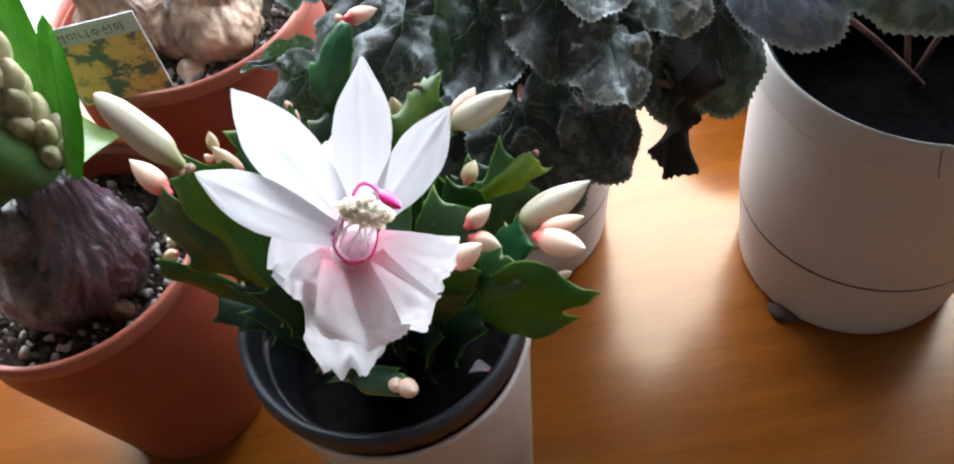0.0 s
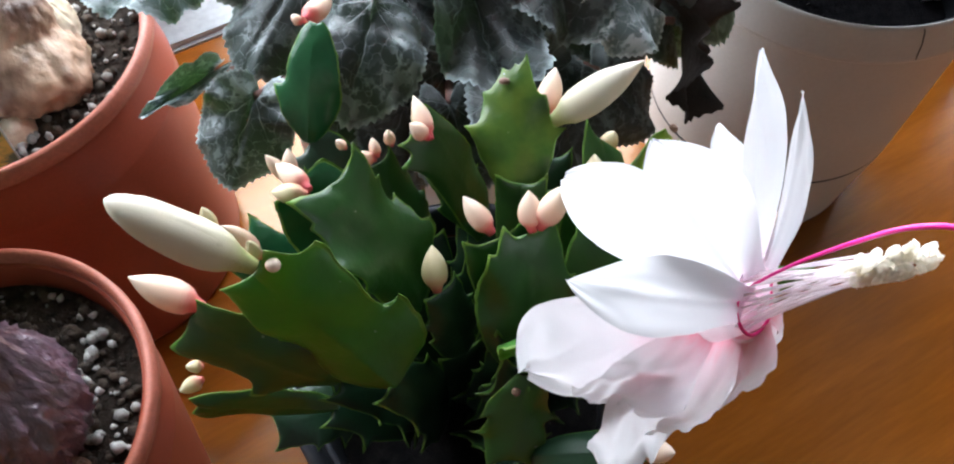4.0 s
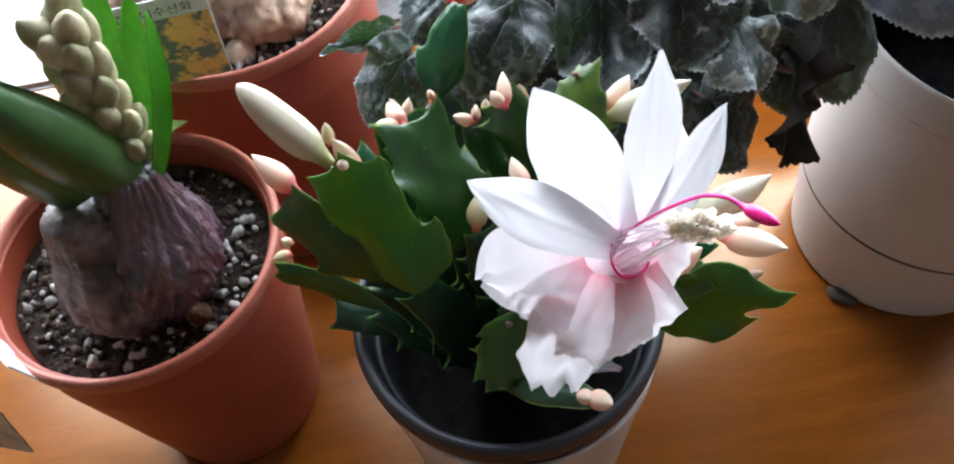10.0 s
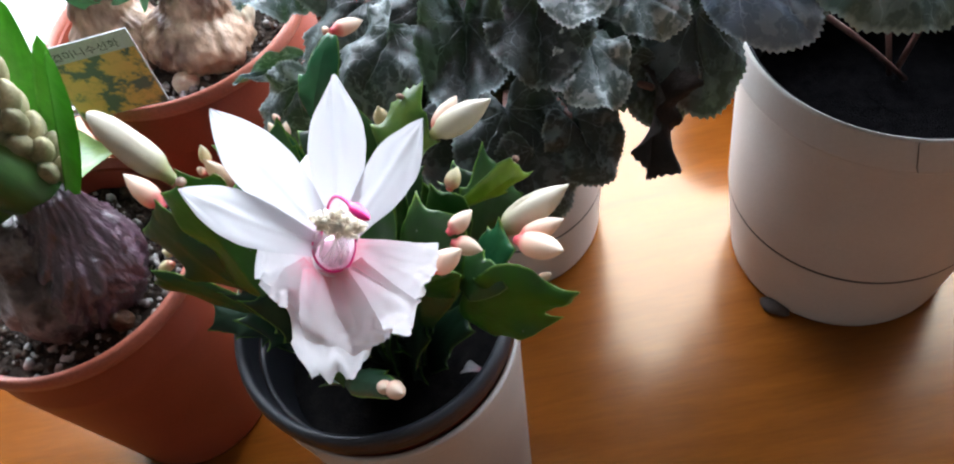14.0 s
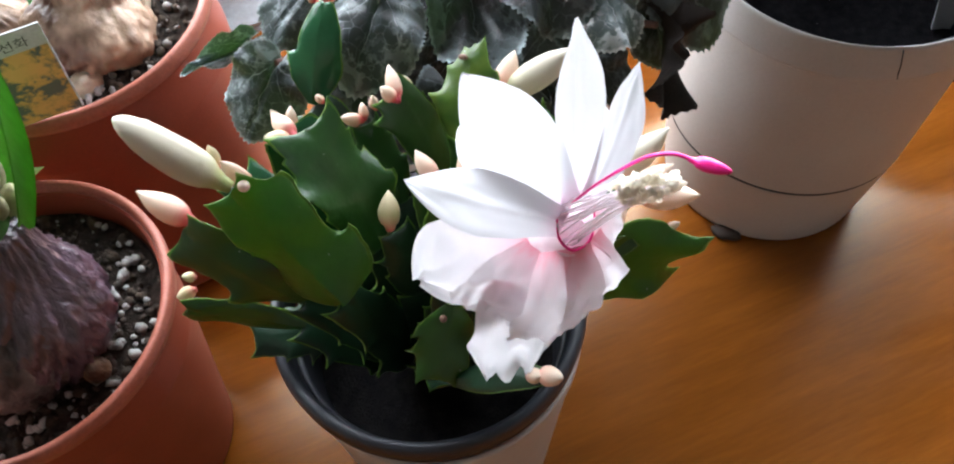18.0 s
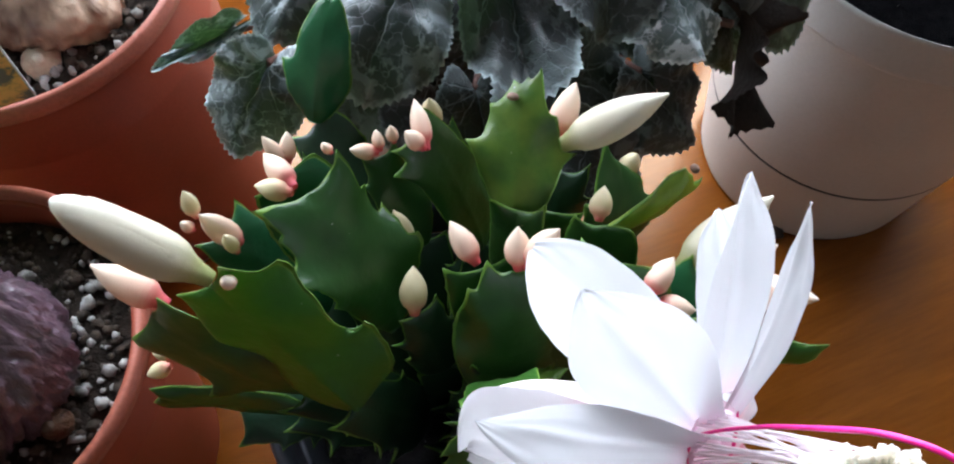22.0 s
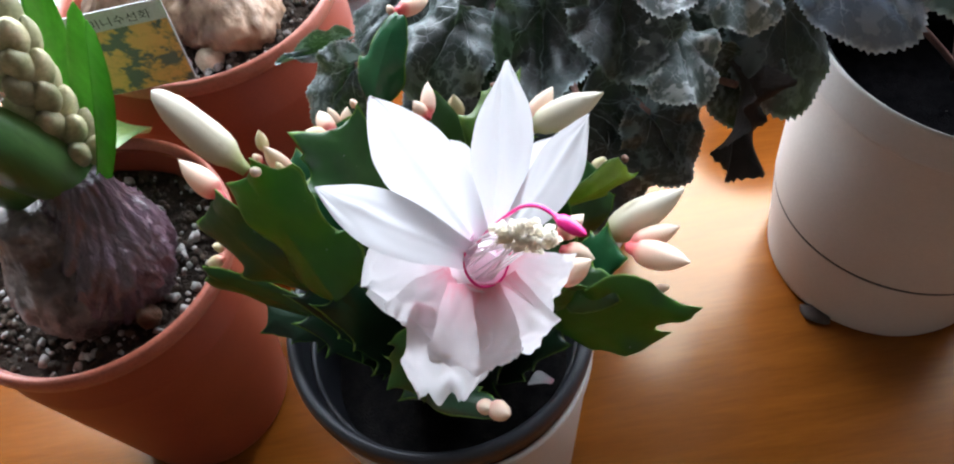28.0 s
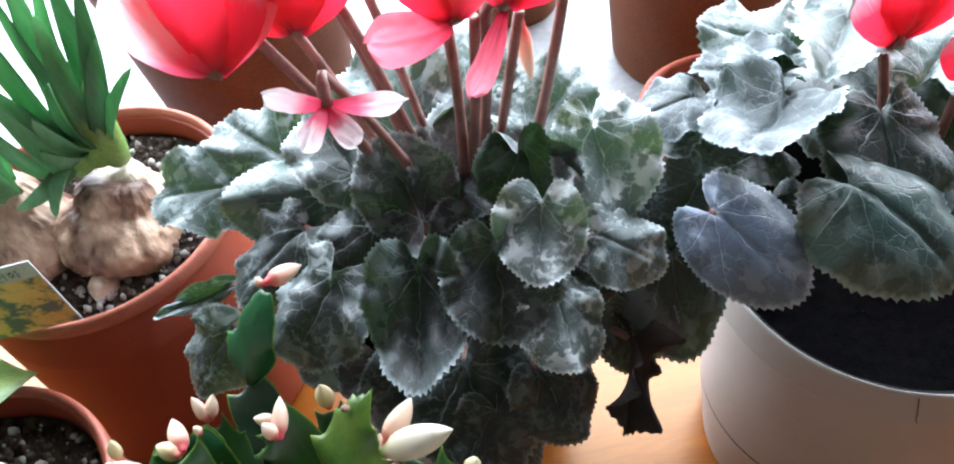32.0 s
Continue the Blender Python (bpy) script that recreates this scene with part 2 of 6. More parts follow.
    link(math_node("ADD", math_node("MULTIPLY", tex[2], 0.35), math_node("MULTIPLY", math_node("MAXIMUM", ribs, math_node("MULTIPLY", twigs, 0.4)), -0.6)), bp.inputs["Height"])
    link(bp.outputs[0], b.inputs["Normal"])
    tr, add = n.new("ShaderNodeBsdfTranslucent"), n.new("ShaderNodeMixShader")
    tr.inputs[0].default_value = (0.07, 0.17, 0.03, 1)
    add.inputs[0].default_value = through
    link(b.outputs[0], add.inputs[1])
    link(tr.outputs[0], add.inputs[2])
    link(add.outputs[0], n["Material Output"].inputs[0])
    return m


def glow(name, colour, strength):
    m = bpy.data.materials.new(name)
    m.use_nodes = True
    n = m.node_tree.nodes
    e = n.new("ShaderNodeEmission")
    e.inputs[0].default_value, e.inputs[1].default_value = (*colour, 1), strength
    m.node_tree.links.new(e.outputs[0], n["Material Output"].inputs[0])
    return m


WOOD = wood_material()
TERRA = material("terracotta_plastic", (0.25, 0.046, 0.023), 0.45, (0.29, 0.060, 0.031), 30, 900, 0.12, 0.0003, grain=0.15, spec=0.3)
TERRA_RIM = material("worn_terracotta_rim", (0.33, 0.085, 0.05), 0.5, (0.42, 0.13, 0.085), 60, 900, 0.2, 0.0003)
WHITE_POT = material("white_pot_plastic", (0.50, 0.465, 0.435), 0.45, (0.55, 0.515, 0.48), 25, 700, 0.02, 0.0002, grain=0.08, spec=0.3)
BLACK_POT = material("black_pot_plastic", (0.018, 0.020, 0.026), 0.42, (0.026, 0.028, 0.035), 40, 700, 0.12, 0.0003, grain=0.15)
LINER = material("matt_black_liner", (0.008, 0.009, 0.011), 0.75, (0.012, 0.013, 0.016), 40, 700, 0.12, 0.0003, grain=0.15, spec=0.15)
SOIL = material("dark_potting_soil", (0.014, 0.010, 0.008), 0.95, (0.060, 0.043, 0.033), 260, 1500, 1.0, 0.003, spec=0.15)
BLACK_SOIL = material("black_potting_soil", (0.013, 0.013, 0.014), 1.0, (0.030, 0.027, 0.027), 260, 1500, 0.8, 0.002, spec=0.0)
# the shade deep inside the white pots is put into this near-black colour
SHADED_SOIL = material("shaded_black_soil", (0.005, 0.005, 0.006), 1.0, (0.012, 0.011, 0.012), 260, 1500, 0.8, 0.002, spec=0.0)
PERLITE = material("grey_perlite_grit", (0.13, 0.12, 0.11), 0.9, (0.50, 0.48, 0.46), 160, 1500, 0.5, 0.0006)
CLOD = material("brown_soil_crumbs", (0.025, 0.018, 0.013), 0.95, (0.075, 0.05, 0.034), 200, 1500, 0.8, 0.0008)
SEGMENT = material("cactus_green", (0.015, 0.056, 0.012), 0.32, (0.031, 0.088, 0.020), 110, 210, 0.55, 0.0009, through=0.22, spec=0.6, vary=0.25, specks=420.0, inner=(0.075, 0.22, 0.020))
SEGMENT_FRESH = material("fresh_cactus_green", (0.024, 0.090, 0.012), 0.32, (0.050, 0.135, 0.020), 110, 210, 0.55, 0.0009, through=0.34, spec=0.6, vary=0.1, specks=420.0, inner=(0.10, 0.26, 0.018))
SEGMENT_LIGHT = material("young_cactus_green", (0.050, 0.125, 0.016), 0.32, (0.135, 0.20, 0.028), 150, 210, 0.55, 0.0009, through=0.3, vary=0.1, specks=420.0)
SEGMENT_LIME = material("lime_cactus_green", (0.15, 0.25, 0.022), 0.32, (0.25, 0.35, 0.045), 150, 210, 0.55, 0.0009, through=0.35, vary=0.1, specks=420.0)
# shade put into the colour: cactus green turned bluish for shaded joints
SEGMENT_SHADED = material("shaded_bluish_green", (0.012, 0.068, 0.028), 0.26, (0.026, 0.108, 0.042), 110, 210, 0.55, 0.0009, through=0.2, vary=0.2, specks=420.0, inner=(0.035, 0.17, 0.035))
SEGMENT_DARK = material("dark_cactus_green", (0.005, 0.024, 0.010), 0.4, (0.010, 0.036, 0.014), 90, 900, 0.2, 0.0004, vary=0.25)
EDGE = material("pale_segment_edge", (0.075, 0.19, 0.03), 0.3, (0.17, 0.28, 0.045), 200, 900, 0.1, through=0.35)
PETAL_PINK = material("pale_pink_petal", (0.88, 0.74, 0.77), 0.5, (0.92, 0.87, 0.89), 90, 500, 0.3, 0.0004, through=0.42)
THROAT = material("pink_throat", (0.95, 0.62, 0.77), 0.45, (0.97, 0.92, 0.95), 420, 900, 0.2, 0.0003, through=0.5, stretch=(1, 0.25, 0.25))
MAGENTA = material("magenta_style", (0.80, 0.008, 0.21), 0.35, (0.86, 0.02, 0.28), 200, 1500, 0.1)
ANTHER = material("cream_anther", (0.97, 0.93, 0.85), 0.8, (0.98, 0.97, 0.93), 700, 2500, 0.2, 0.0002, through=0.75)
CYC = cyclamen_material("silver_netted_leaf", (0.018, 0.027, 0.027), (0.52, 0.60, 0.61), 1.0, 0.08, 0.6, rough=0.40)
# darker base and weaker silver, mostly for low and inner leaves
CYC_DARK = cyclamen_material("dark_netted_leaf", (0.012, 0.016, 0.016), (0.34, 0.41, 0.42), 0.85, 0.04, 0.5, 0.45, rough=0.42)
# silver-patterned leaf, its colours lightened to stand for reflected sky
CYC_SKYLIT = cyclamen_material("skylit_silver_leaf", (0.10, 0.135, 0.135), (0.84, 0.91, 0.92), 1.0, 0.12, 1.0, rough=0.36)
CYC_PALE = cyclamen_material("pale_silver_leaf", (0.042, 0.070, 0.066), (0.48, 0.56, 0.57), 1.0, 0.12, 0.85, rough=0.42)
LUMP_BROWN = material("dark_brown_lump", (0.03, 0.02, 0.016), 0.7, (0.06, 0.04, 0.03), 200, 900, 0.4)
DRY_TIP = material("dried_brown_tip", (0.10, 0.05, 0.03), 0.8, (0.28, 0.17, 0.12), 500, 1500, 0.6, 0.0006)
CYC_BROWN = material("withered_brown_leaf", (0.010, 0.008, 0.007), 0.8, (0.030, 0.020, 0.016), 90, 900, 0.6, 0.001)
BIG_GREEN = cyclamen_material("broad_green_netted_leaf", (0.022, 0.046, 0.041), (0.46, 0.56, 0.54), 0.85, 0.05, 0.45, 0.35, 0.36)
CYC_BOWL = cyclamen_material("blue_grey_netted_leaf", (0.016, 0.026, 0.029), (0.36, 0.44, 0.47), 0.95, 0.06, 0.35, 0.6, 0.5)
# the blue in this leaf's base colour is painted sky sheen
BIG_SKY_SHEEN = cyclamen_material("sky_sheen_netted_leaf", (0.105, 0.135, 0.195), (0.60, 0.69, 0.80), 0.95, 0.05, 0.45, 0.35, 0.34)
STEM_RED = material("reddish_brown_stem", (0.19, 0.090, 0.072), 0.45, (0.30, 0.165, 0.14), 150, 1200, 0.2, 0.0003)
BULB_TAN = material("papery_tan_bulb_skin", (0.085, 0.034, 0.016), 0.5, (0.46, 0.31, 0.21), 60, 330, 0.6, 0.0018, stretch=(1, 1, 0.6), sharp=0.11)
BULB_BROWN = material("brown_bulb_skin", (0.055, 0.026, 0.013), 0.5, (0.20, 0.11, 0.06), 150, 500, 0.5, 0.001)
BULB_CREAM = material("cream_bulb_flesh", (0.50, 0.41, 0.28), 0.45, (0.66, 0.59, 0.46), 60, 600, 0.2)
# purple skin; its lighter lilac streaks also carry a painted sheen
BULB_PURPLE = material("dark_purple_bulb_skin", (0.026, 0.012, 0.018), 0.28, (0.17, 0.105, 0.14), 110, 420, 0.9, 0.002, spec=0.8, stretch=(1, 1, 0.22), sharp=0.2, coat=0.6)
BULB_TORN = material("orange_brown_bulb_skin", (0.035, 0.016, 0.009), 0.5, (0.30, 0.15, 0.07), 140, 400, 0.6, 0.001)
BULB_SILVER = material("silvery_bulb_skin", (0.035, 0.022, 0.02), 0.38, (0.22, 0.185, 0.175), 75, 300, 0.9, 0.0015, sharp=0.11)
LEAF_GREEN = material("fresh_green_leaf", (0.11, 0.34, 0.035), 0.38, (0.19, 0.46, 0.07), 60, 500, 0.2, 0.0004, through=0.5, stretch=(1, 1, 0.2))
LEAF_NARC = material("blue_green_leaf", (0.12, 0.29, 0.13), 0.45, (0.24, 0.44, 0.25), 80, 500, 0.2, 0.0004, through=0.55, stretch=(1, 1, 0.2), vary=0.3)
LEAF_DEEP = material("deep_green_leaf", (0.030, 0.105, 0.024), 0.34, (0.085, 0.16, 0.045), 60, 500, 0.2, 0.0004, through=0.12, stretch=(1, 1, 0.2))
SHEATH = material("pale_green_shoot", (0.16, 0.33, 0.07), 0.4, (0.32, 0.45, 0.14), 80, 600, 0.2, 0.0004, through=0.2)
HYA_BUD = material("green_cream_hyacinth_bud", (0.20, 0.20, 0.095), 0.45, (0.52, 0.46, 0.29), 130, 900, 0.3, 0.0005, through=0.15, vary=0.35)
TAG_TEAL = material("teal_printed_card", (0.20, 0.27, 0.26), 0.4, (0.42, 0.52, 0.50), 160, 900, 0.05)
HYA_PINK = material("pink_hyacinth_bud", (0.72, 0.34, 0.38), 0.5, (0.8, 0.5, 0.5), 150, 900, 0.2, 0.0004, through=0.2)
TAG_GREY = material("grey_tag_strip", (0.55, 0.56, 0.57), 0.45, (0.6, 0.61, 0.62), 60, 900, 0.05)
INK = material("black_print", (0.02, 0.02, 0.02), 0.5)
WALL = material("beige_wall_paint", (0.27, 0.25, 0.225), 0.85, (0.31, 0.29, 0.26), 3, 60, 0.1)
FRAME_WHITE = material("white_window_frame", (0.8, 0.8, 0.79), 0.4, (0.84, 0.84, 0.83), 8, 200, 0.05)
SILL = material("grey_white_sill", (0.33, 0.34, 0.35), 0.45, (0.38, 0.39, 0.40), 8, 200, 0.05)
BROWN_POT = material("brown_pot_glaze", (0.12, 0.040, 0.017), 0.6, (0.16, 0.058, 0.026), 20, 500, 0.12, 0.0005, spec=0.15)
OUTSIDE = glow("bright_overcast_outside", (0.96, 0.98, 1.0), 2.2)

def gradient(name, stops, rough=0.45, through=0.25, fine=40.0, bump=0.15, depth=0.0003, streak=(1, 1, 1), blotch=0.08):
    """A surface whose pigment runs along the mesh's UV layer from its base to its tip."""
    m = bpy.data.materials.new(name)
    m.use_nodes = True
    n, link = m.node_tree.nodes, m.node_tree.links.new
    b = n["Principled BSDF"]
    uv, sep, ramp, noi, add = (n.new("ShaderNode" + k) for k in ("UVMap", "SeparateXYZ", "ValToRGB", "TexNoise", "Math"))
    uv.uv_map = "leaf"
    mp = n.new("ShaderNodeMapping")
    mp.inputs["Scale"].default_value = streak
    link(uv.outputs[0], mp.inputs[0])
    link(mp.outputs[0], noi.inputs["Vector"])
    noi.inputs["Scale"].default_value, noi.inputs["Detail"].default_value = fine, 3.0
    link(uv.outputs[0], sep.inputs[0])
    add.operation = "MULTIPLY_ADD"
    link(noi.outputs["Fac"], add.inputs[0])
    add.inputs[1].default_value = blotch * 2
    sub = n.new("ShaderNodeMath")
    sub.operation = "SUBTRACT"
    link(sep.outputs["Y"], sub.inputs[0])
    sub.inputs[1].default_value = blotch
    link(sub.outputs[0], add.inputs[2])
    link(add.outputs[0], ramp.inputs[0])
    el = ramp.color_ramp.elements
    while len(el) < len(stops):
        el.new(0.5)
    for e, (at, c) in zip(el, stops):
        e.position, e.color = at, (*c, 1)
    link(ramp.outputs[0], b.inputs["Base Color"])
    b.inputs["Roughness"].default_value = rough
    bp = n.new("ShaderNodeBump")
    bp.inputs["Strength"].default_value, bp.inputs["Distance"].default_value = bump, depth
    link(noi.outputs["Fac"], bp.inputs["Height"])
    link(bp.outputs[0], b.inputs["Normal"])
    tr, mx = n.new("ShaderNodeBsdfTranslucent"), n.new("ShaderNodeMixShader")
    link(ramp.outputs[0], tr.inputs[0])
    mx.inputs[0].default_value = through
    link(b.outputs[0], mx.inputs[1])
    link(tr.outputs[0], mx.inputs[2])
    link(mx.outputs[0], n["Material Output"].inputs[0])
    return m


BUD_BIG = gradient("cream_flower_bud", [(0.0, (0.22, 0.26, 0.07)), (0.13, (0.45, 0.44, 0.2)), (0.26, (0.63, 0.58, 0.41)), (0.5, (0.68, 0.62, 0.48)), (1.0, (0.72, 0.68, 0.57))], blotch=0.05)
BUD_SMALL = gradient("blush_flower_bud", [(0.0, (0.60, 0.06, 0.09)), (0.16, (0.76, 0.18, 0.17)), (0.32, (0.80, 0.50, 0.38)), (0.62, (0.77, 0.58, 0.44)), (1.0, (0.78, 0.66, 0.53))], blotch=0.05)
BUD_TINY = gradient("greenish_flower_bud", [(0.0, (0.58, 0.10, 0.09)), (0.2, (0.70, 0.40, 0.27)), (0.42, (0.62, 0.53, 0.30)), (1.0, (0.74, 0.66, 0.45))], blotch=0.05)
PETAL_G = gradient("white_petal", [(0.0, (0.68, 0.54, 0.62)), (0.16, (0.615, 0.61, 0.635)), (1.0, (0.62, 0.625, 0.645))], 0.5, 0.40, 6, 0.06, 0.0003, (2, 0.6, 1))
PETAL_LOW = gradient("pale_pink_petal", [(0.0, (0.80, 0.36, 0.44)), (0.12, (0.76, 0.58, 0.63)), (0.36, (0.68, 0.645, 0.665)), (1.0, (0.655, 0.65, 0.665))], 0.5, 0.42, 6, 0.12, 0.0006, (1.5, 1.5, 1), 0.09)
RED_G = gradient("red_cyclamen_petal", [(0.0, (0.42, 0.004, 0.03)), (0.2, (0.7, 0.012, 0.03)), (0.75, (0.8, 0.03, 0.07)), (1.0, (0.88, 0.35, 0.42))], 0.5, 0.4, 10, 0.25, 0.0005, (4, 0.5, 1))
PINK_G = gradient("pink_edged_petal", [(0.0, (0.7, 0.02, 0.08)), (0.35, (0.84, 0.12, 0.22)), (0.6, (0.9, 0.66, 0.71)), (1.0, (0.93, 0.9, 0.9))], 0.5, 0.4, 10, 0.25, 0.0005, (4, 0.5, 1))
ROSE_G = gradient("rose_cyclamen_petal", [(0.0, (0.62, 0.01, 0.05)), (0.3, (0.82, 0.10, 0.17)), (1.0, (0.88, 0.30, 0.38))], 0.5, 0.4, 10, 0.25, 0.0005, (4, 0.5, 1))

# ---- tools ----


def mesh_of(name, bm, mat, smooth=True):
    me = bpy.data.meshes.new(name)
    for f in bm.faces:
        f.smooth = smooth
    bm.normal_update()
    bm.to_mesh(me)
    bm.free()
    for m in mat if isinstance(mat, (list, tuple)) else (mat,):
        me.materials.append(m)
    return me


ORIGIN = {}


def part(name, bm, mat, parent, label="", smooth=True):
    """Links a bmesh, made in world places, as one part of a thing or of a part."""
    ob = new(name, mesh_of(name, bm, mat, smooth))
    ob.parent = parent
    ORIGIN[ob.name] = ORIGIN[parent.name]
    ob.data.transform(Matrix.Translation(-ORIGIN[parent.name]))
    if label:
        tagged(ob, label=label)
    return ob


def thing(name, at, label, category, group=""):
    ob = new(name)
    ob.empty_display_size = 0.01
    ob.location = at
    ORIGIN[ob.name] = Vector(at)
    return tagged(ob, label=label, category=category, group=group)


def solid(name, bm, mat, label="", category="", kind="", smooth=False):
    """A thing or a piece of the setting that is one mesh."""
    ob = new(name, mesh_of(name, bm, mat, smooth))
    return tagged(ob, label=label, category=category, kind=kind)


def grid_faces(bm, rows, closed=False):
    for a, b in zip(rows, rows[1:]):
        n = len(a)
        for k in range(n if closed else n - 1):
            q = (a[k], a[(k + 1) % n], b[(k + 1) % n], b[k])
            if len(set(q)) > 2:
                bm.faces.new(q)


def lathe(profile, at=(0, 0, 0), n=72, wobble=0.0, cap_first=False, cap_last=False):
    bm = bmesh.new()
    rows, full = [], [profile[0]]
    for p, q in zip(profile, profile[1:]):
        d = math.hypot(q[0] - p[0], q[1] - p[1])
        if d > 0.004:
            full += [tuple(a + (b - a) * k for a, b in zip(p, q)) for k in (0.0007 / d, 1 - 0.0007 / d)]
        full.append(q)
    for r, z in full:
        rows.append([bm.verts.new((at[0] + r * (1 + wobble * math.sin(3 * a)) * math.cos(a), at[1] + r * math.sin(a), at[2] + z)) for a in (2 * math.pi * k / n for k in range(n))])
    grid_faces(bm, rows, True)
    if cap_first:
        bm.faces.new(list(reversed(rows[0])))
    if cap_last:
        bm.faces.new(rows[-1])
    return bm


def box(x0, x1, y0, y1, z0, z1, bevel=0.0):
    bm = bmesh.new()
    bmesh.ops.create_cube(bm, size=1)
    for v in bm.verts:
        v.co = Vector(((x0 + x1) / 2 + v.co.x * (x1 - x0), (y0 + y1) / 2 + v.co.y * (y1 - y0), (z0 + z1) / 2 + v.co.z * (z1 - z0)))
    if bevel:
        bmesh.ops.bevel(bm, geom=bm.edges[:], offset=bevel, segments=2, affect="EDGES")
    return bm


def frame_of(axis, face):
    """Along, across and out for a thing that points along axis and faces face."""
    a = Vector(axis).normalized()
    s = a.cross(Vector(face)).normalized()
    return a, s, s.cross(a).normalized()


def tube(points, radii, n=10, bm=None, caps=True):
    bm = bm or bmesh.new()
    pts = [Vector(p) for p in points]
    rows, side = [], None
    for k, p in enumerate(pts):
        d = (pts[min(k + 1, len(pts) - 1)] - pts[max(k - 1, 0)]).normalized()
        side = (side - d * side.dot(d)).normalized() if side else d.orthogonal().normalized()
        other = d.cross(side)
        r = radii[k] if isinstance(radii, (list, tuple)) else radii
        rows.append([bm.verts.new(p + r * (math.cos(a) * side + math.sin(a) * other)) for a in (2 * math.pi * j / n for j in range(n))])
    grid_faces(bm, rows, True)
    if caps:
        bm.faces.new(list(reversed(rows[0])))
        bm.faces.new(rows[-1])
    return bm


def curve3(a, b, bend, n=10):
    """Points from a to b that bow by the vector bend."""
    a, b, bend = Vector(a), Vector(b), Vector(bend)
    return [a.lerp(b, k / n) + bend * (4 * (k / n) * (1 - k / n)) for k in range(n + 1)]


EYE = Vector((-0.005, -0.075, 0.33))

# ---- setting ----
solid("ground", box(-1.6, 3.4, -2.6, 0.285, -0.04, 0.0, 0.004), WOOD, "varnished orange-brown wooden board under the pots", "table top", "structure")
solid("window_sill", box(-1.6, 3.4, 0.288, 0.62, -0.045, -0.002, 0.003), SILL, kind="structure")
for name, b in (("wall_back_low", (-1.6, 3.4, 0.62, 0.72, -0.6, -0.05)), ("wall_back_left", (-1.6, -0.75, 0.62, 0.72, -0.05, 2.7)), ("wall_back_right", (1.9, 3.4, 0.62, 0.72, -0.05, 2.7)), ("wall_back_top", (-0.75, 1.9, 0.62, 0.72, 1.06, 2.7)), ("wall_left", (-1.7, -1.6, -2.6, 0.72, -0.6, 2.7)), ("wall_right", (3.4, 3.5, -2.6, 0.72, -0.6, 2.7)), ("wall_front", (-1.7, 3.5, -2.7, -2.6, -0.6, 2.7))):
    solid(name, box(*b), WALL, kind="structure")
solid("ceiling", box(-1.7, 3.5, -2.7, 0.72, 2.7, 2.8), WALL, kind="structure")
win = thing("window_1", (0.15, 0.65, 0.6), "white framed window behind the flower pots", "window")
tagged(win, kind="structure")
for b in ((-0.75, 1.9, 0.63, 0.69, -0.05, 0.0), (-0.75, 1.9, 0.63, 0.69, 1.01, 1.06), (-0.75, -0.7, 0.63, 0.69, 0.0, 1.01), (1.85, 1.9, 0.63, 0.69, 0.0, 1.01)):
    part("window_frame", box(*b, 0.003), FRAME_WHITE, win, smooth=False)
solid("backdrop", box(-3, 3.3, 2.0, 2.02, -3.0, 4.0), OUTSIDE, kind="structure")


# ---- pots ----


def soil_disc(at, r, z, rough=0.0016, n=48, rings=14, seed=1.0, mound=0.0):
    bm = bmesh.new()
    rows = []
    for k in range(rings + 1):
        q = max(k / rings, 0.002)
        row = []
        for j in range(n):
            a = 2 * math.pi * j / n
            p = Vector((at[0] + r * q * math.cos(a), at[1] + r * q * math.sin(a), z))
            p.z += mound * (1 - q * q) + rough * noise.noise(p * 130 + Vector((seed, 0, 0))) + 0.6 * rough * noise.noise(p * 330 + Vector((0, seed, 0)))
            row.append(bm.verts.new(p))
        rows.append(row)
    grid_faces(bm, rows, True)
    return bm


def crumbs(at, r, z, count, size, seed, mound=0.0, ring=0.0):
    """Loose grit: many small uneven lumps on the soil."""
    rnd = random.Random(seed)
    bm = bmesh.new()
    for _ in range(count):
        a, q = rnd.uniform(0, 6.283), math.sqrt(rnd.uniform(ring, 1)) * 0.97
        s = size * rnd.choice((0.45, 0.6, 0.8, 1.0, 1.5))
        c = Vector((at[0] + r * q * math.cos(a), at[1] + r * q * math.sin(a), z + mound * (1 - q * q) + s * 0.2))
        m = Matrix.Translation(c) @ Euler((rnd.uniform(0, 3), rnd.uniform(0, 3), rnd.uniform(0, 3))).to_matrix().to_4x4() @ Matrix.Diagonal((s * rnd.uniform(0.7, 1.2), s * rnd.uniform(0.6, 1), s * rnd.uniform(0.5, 0.9), 1))
        made = bmesh.ops.create_icosphere(bm, subdivisions=1, radius=1, matrix=m)["verts"]
        for v in made:
            v.co += (v.co - c) * rnd.uniform(-0.25, 0.25)
    return bm


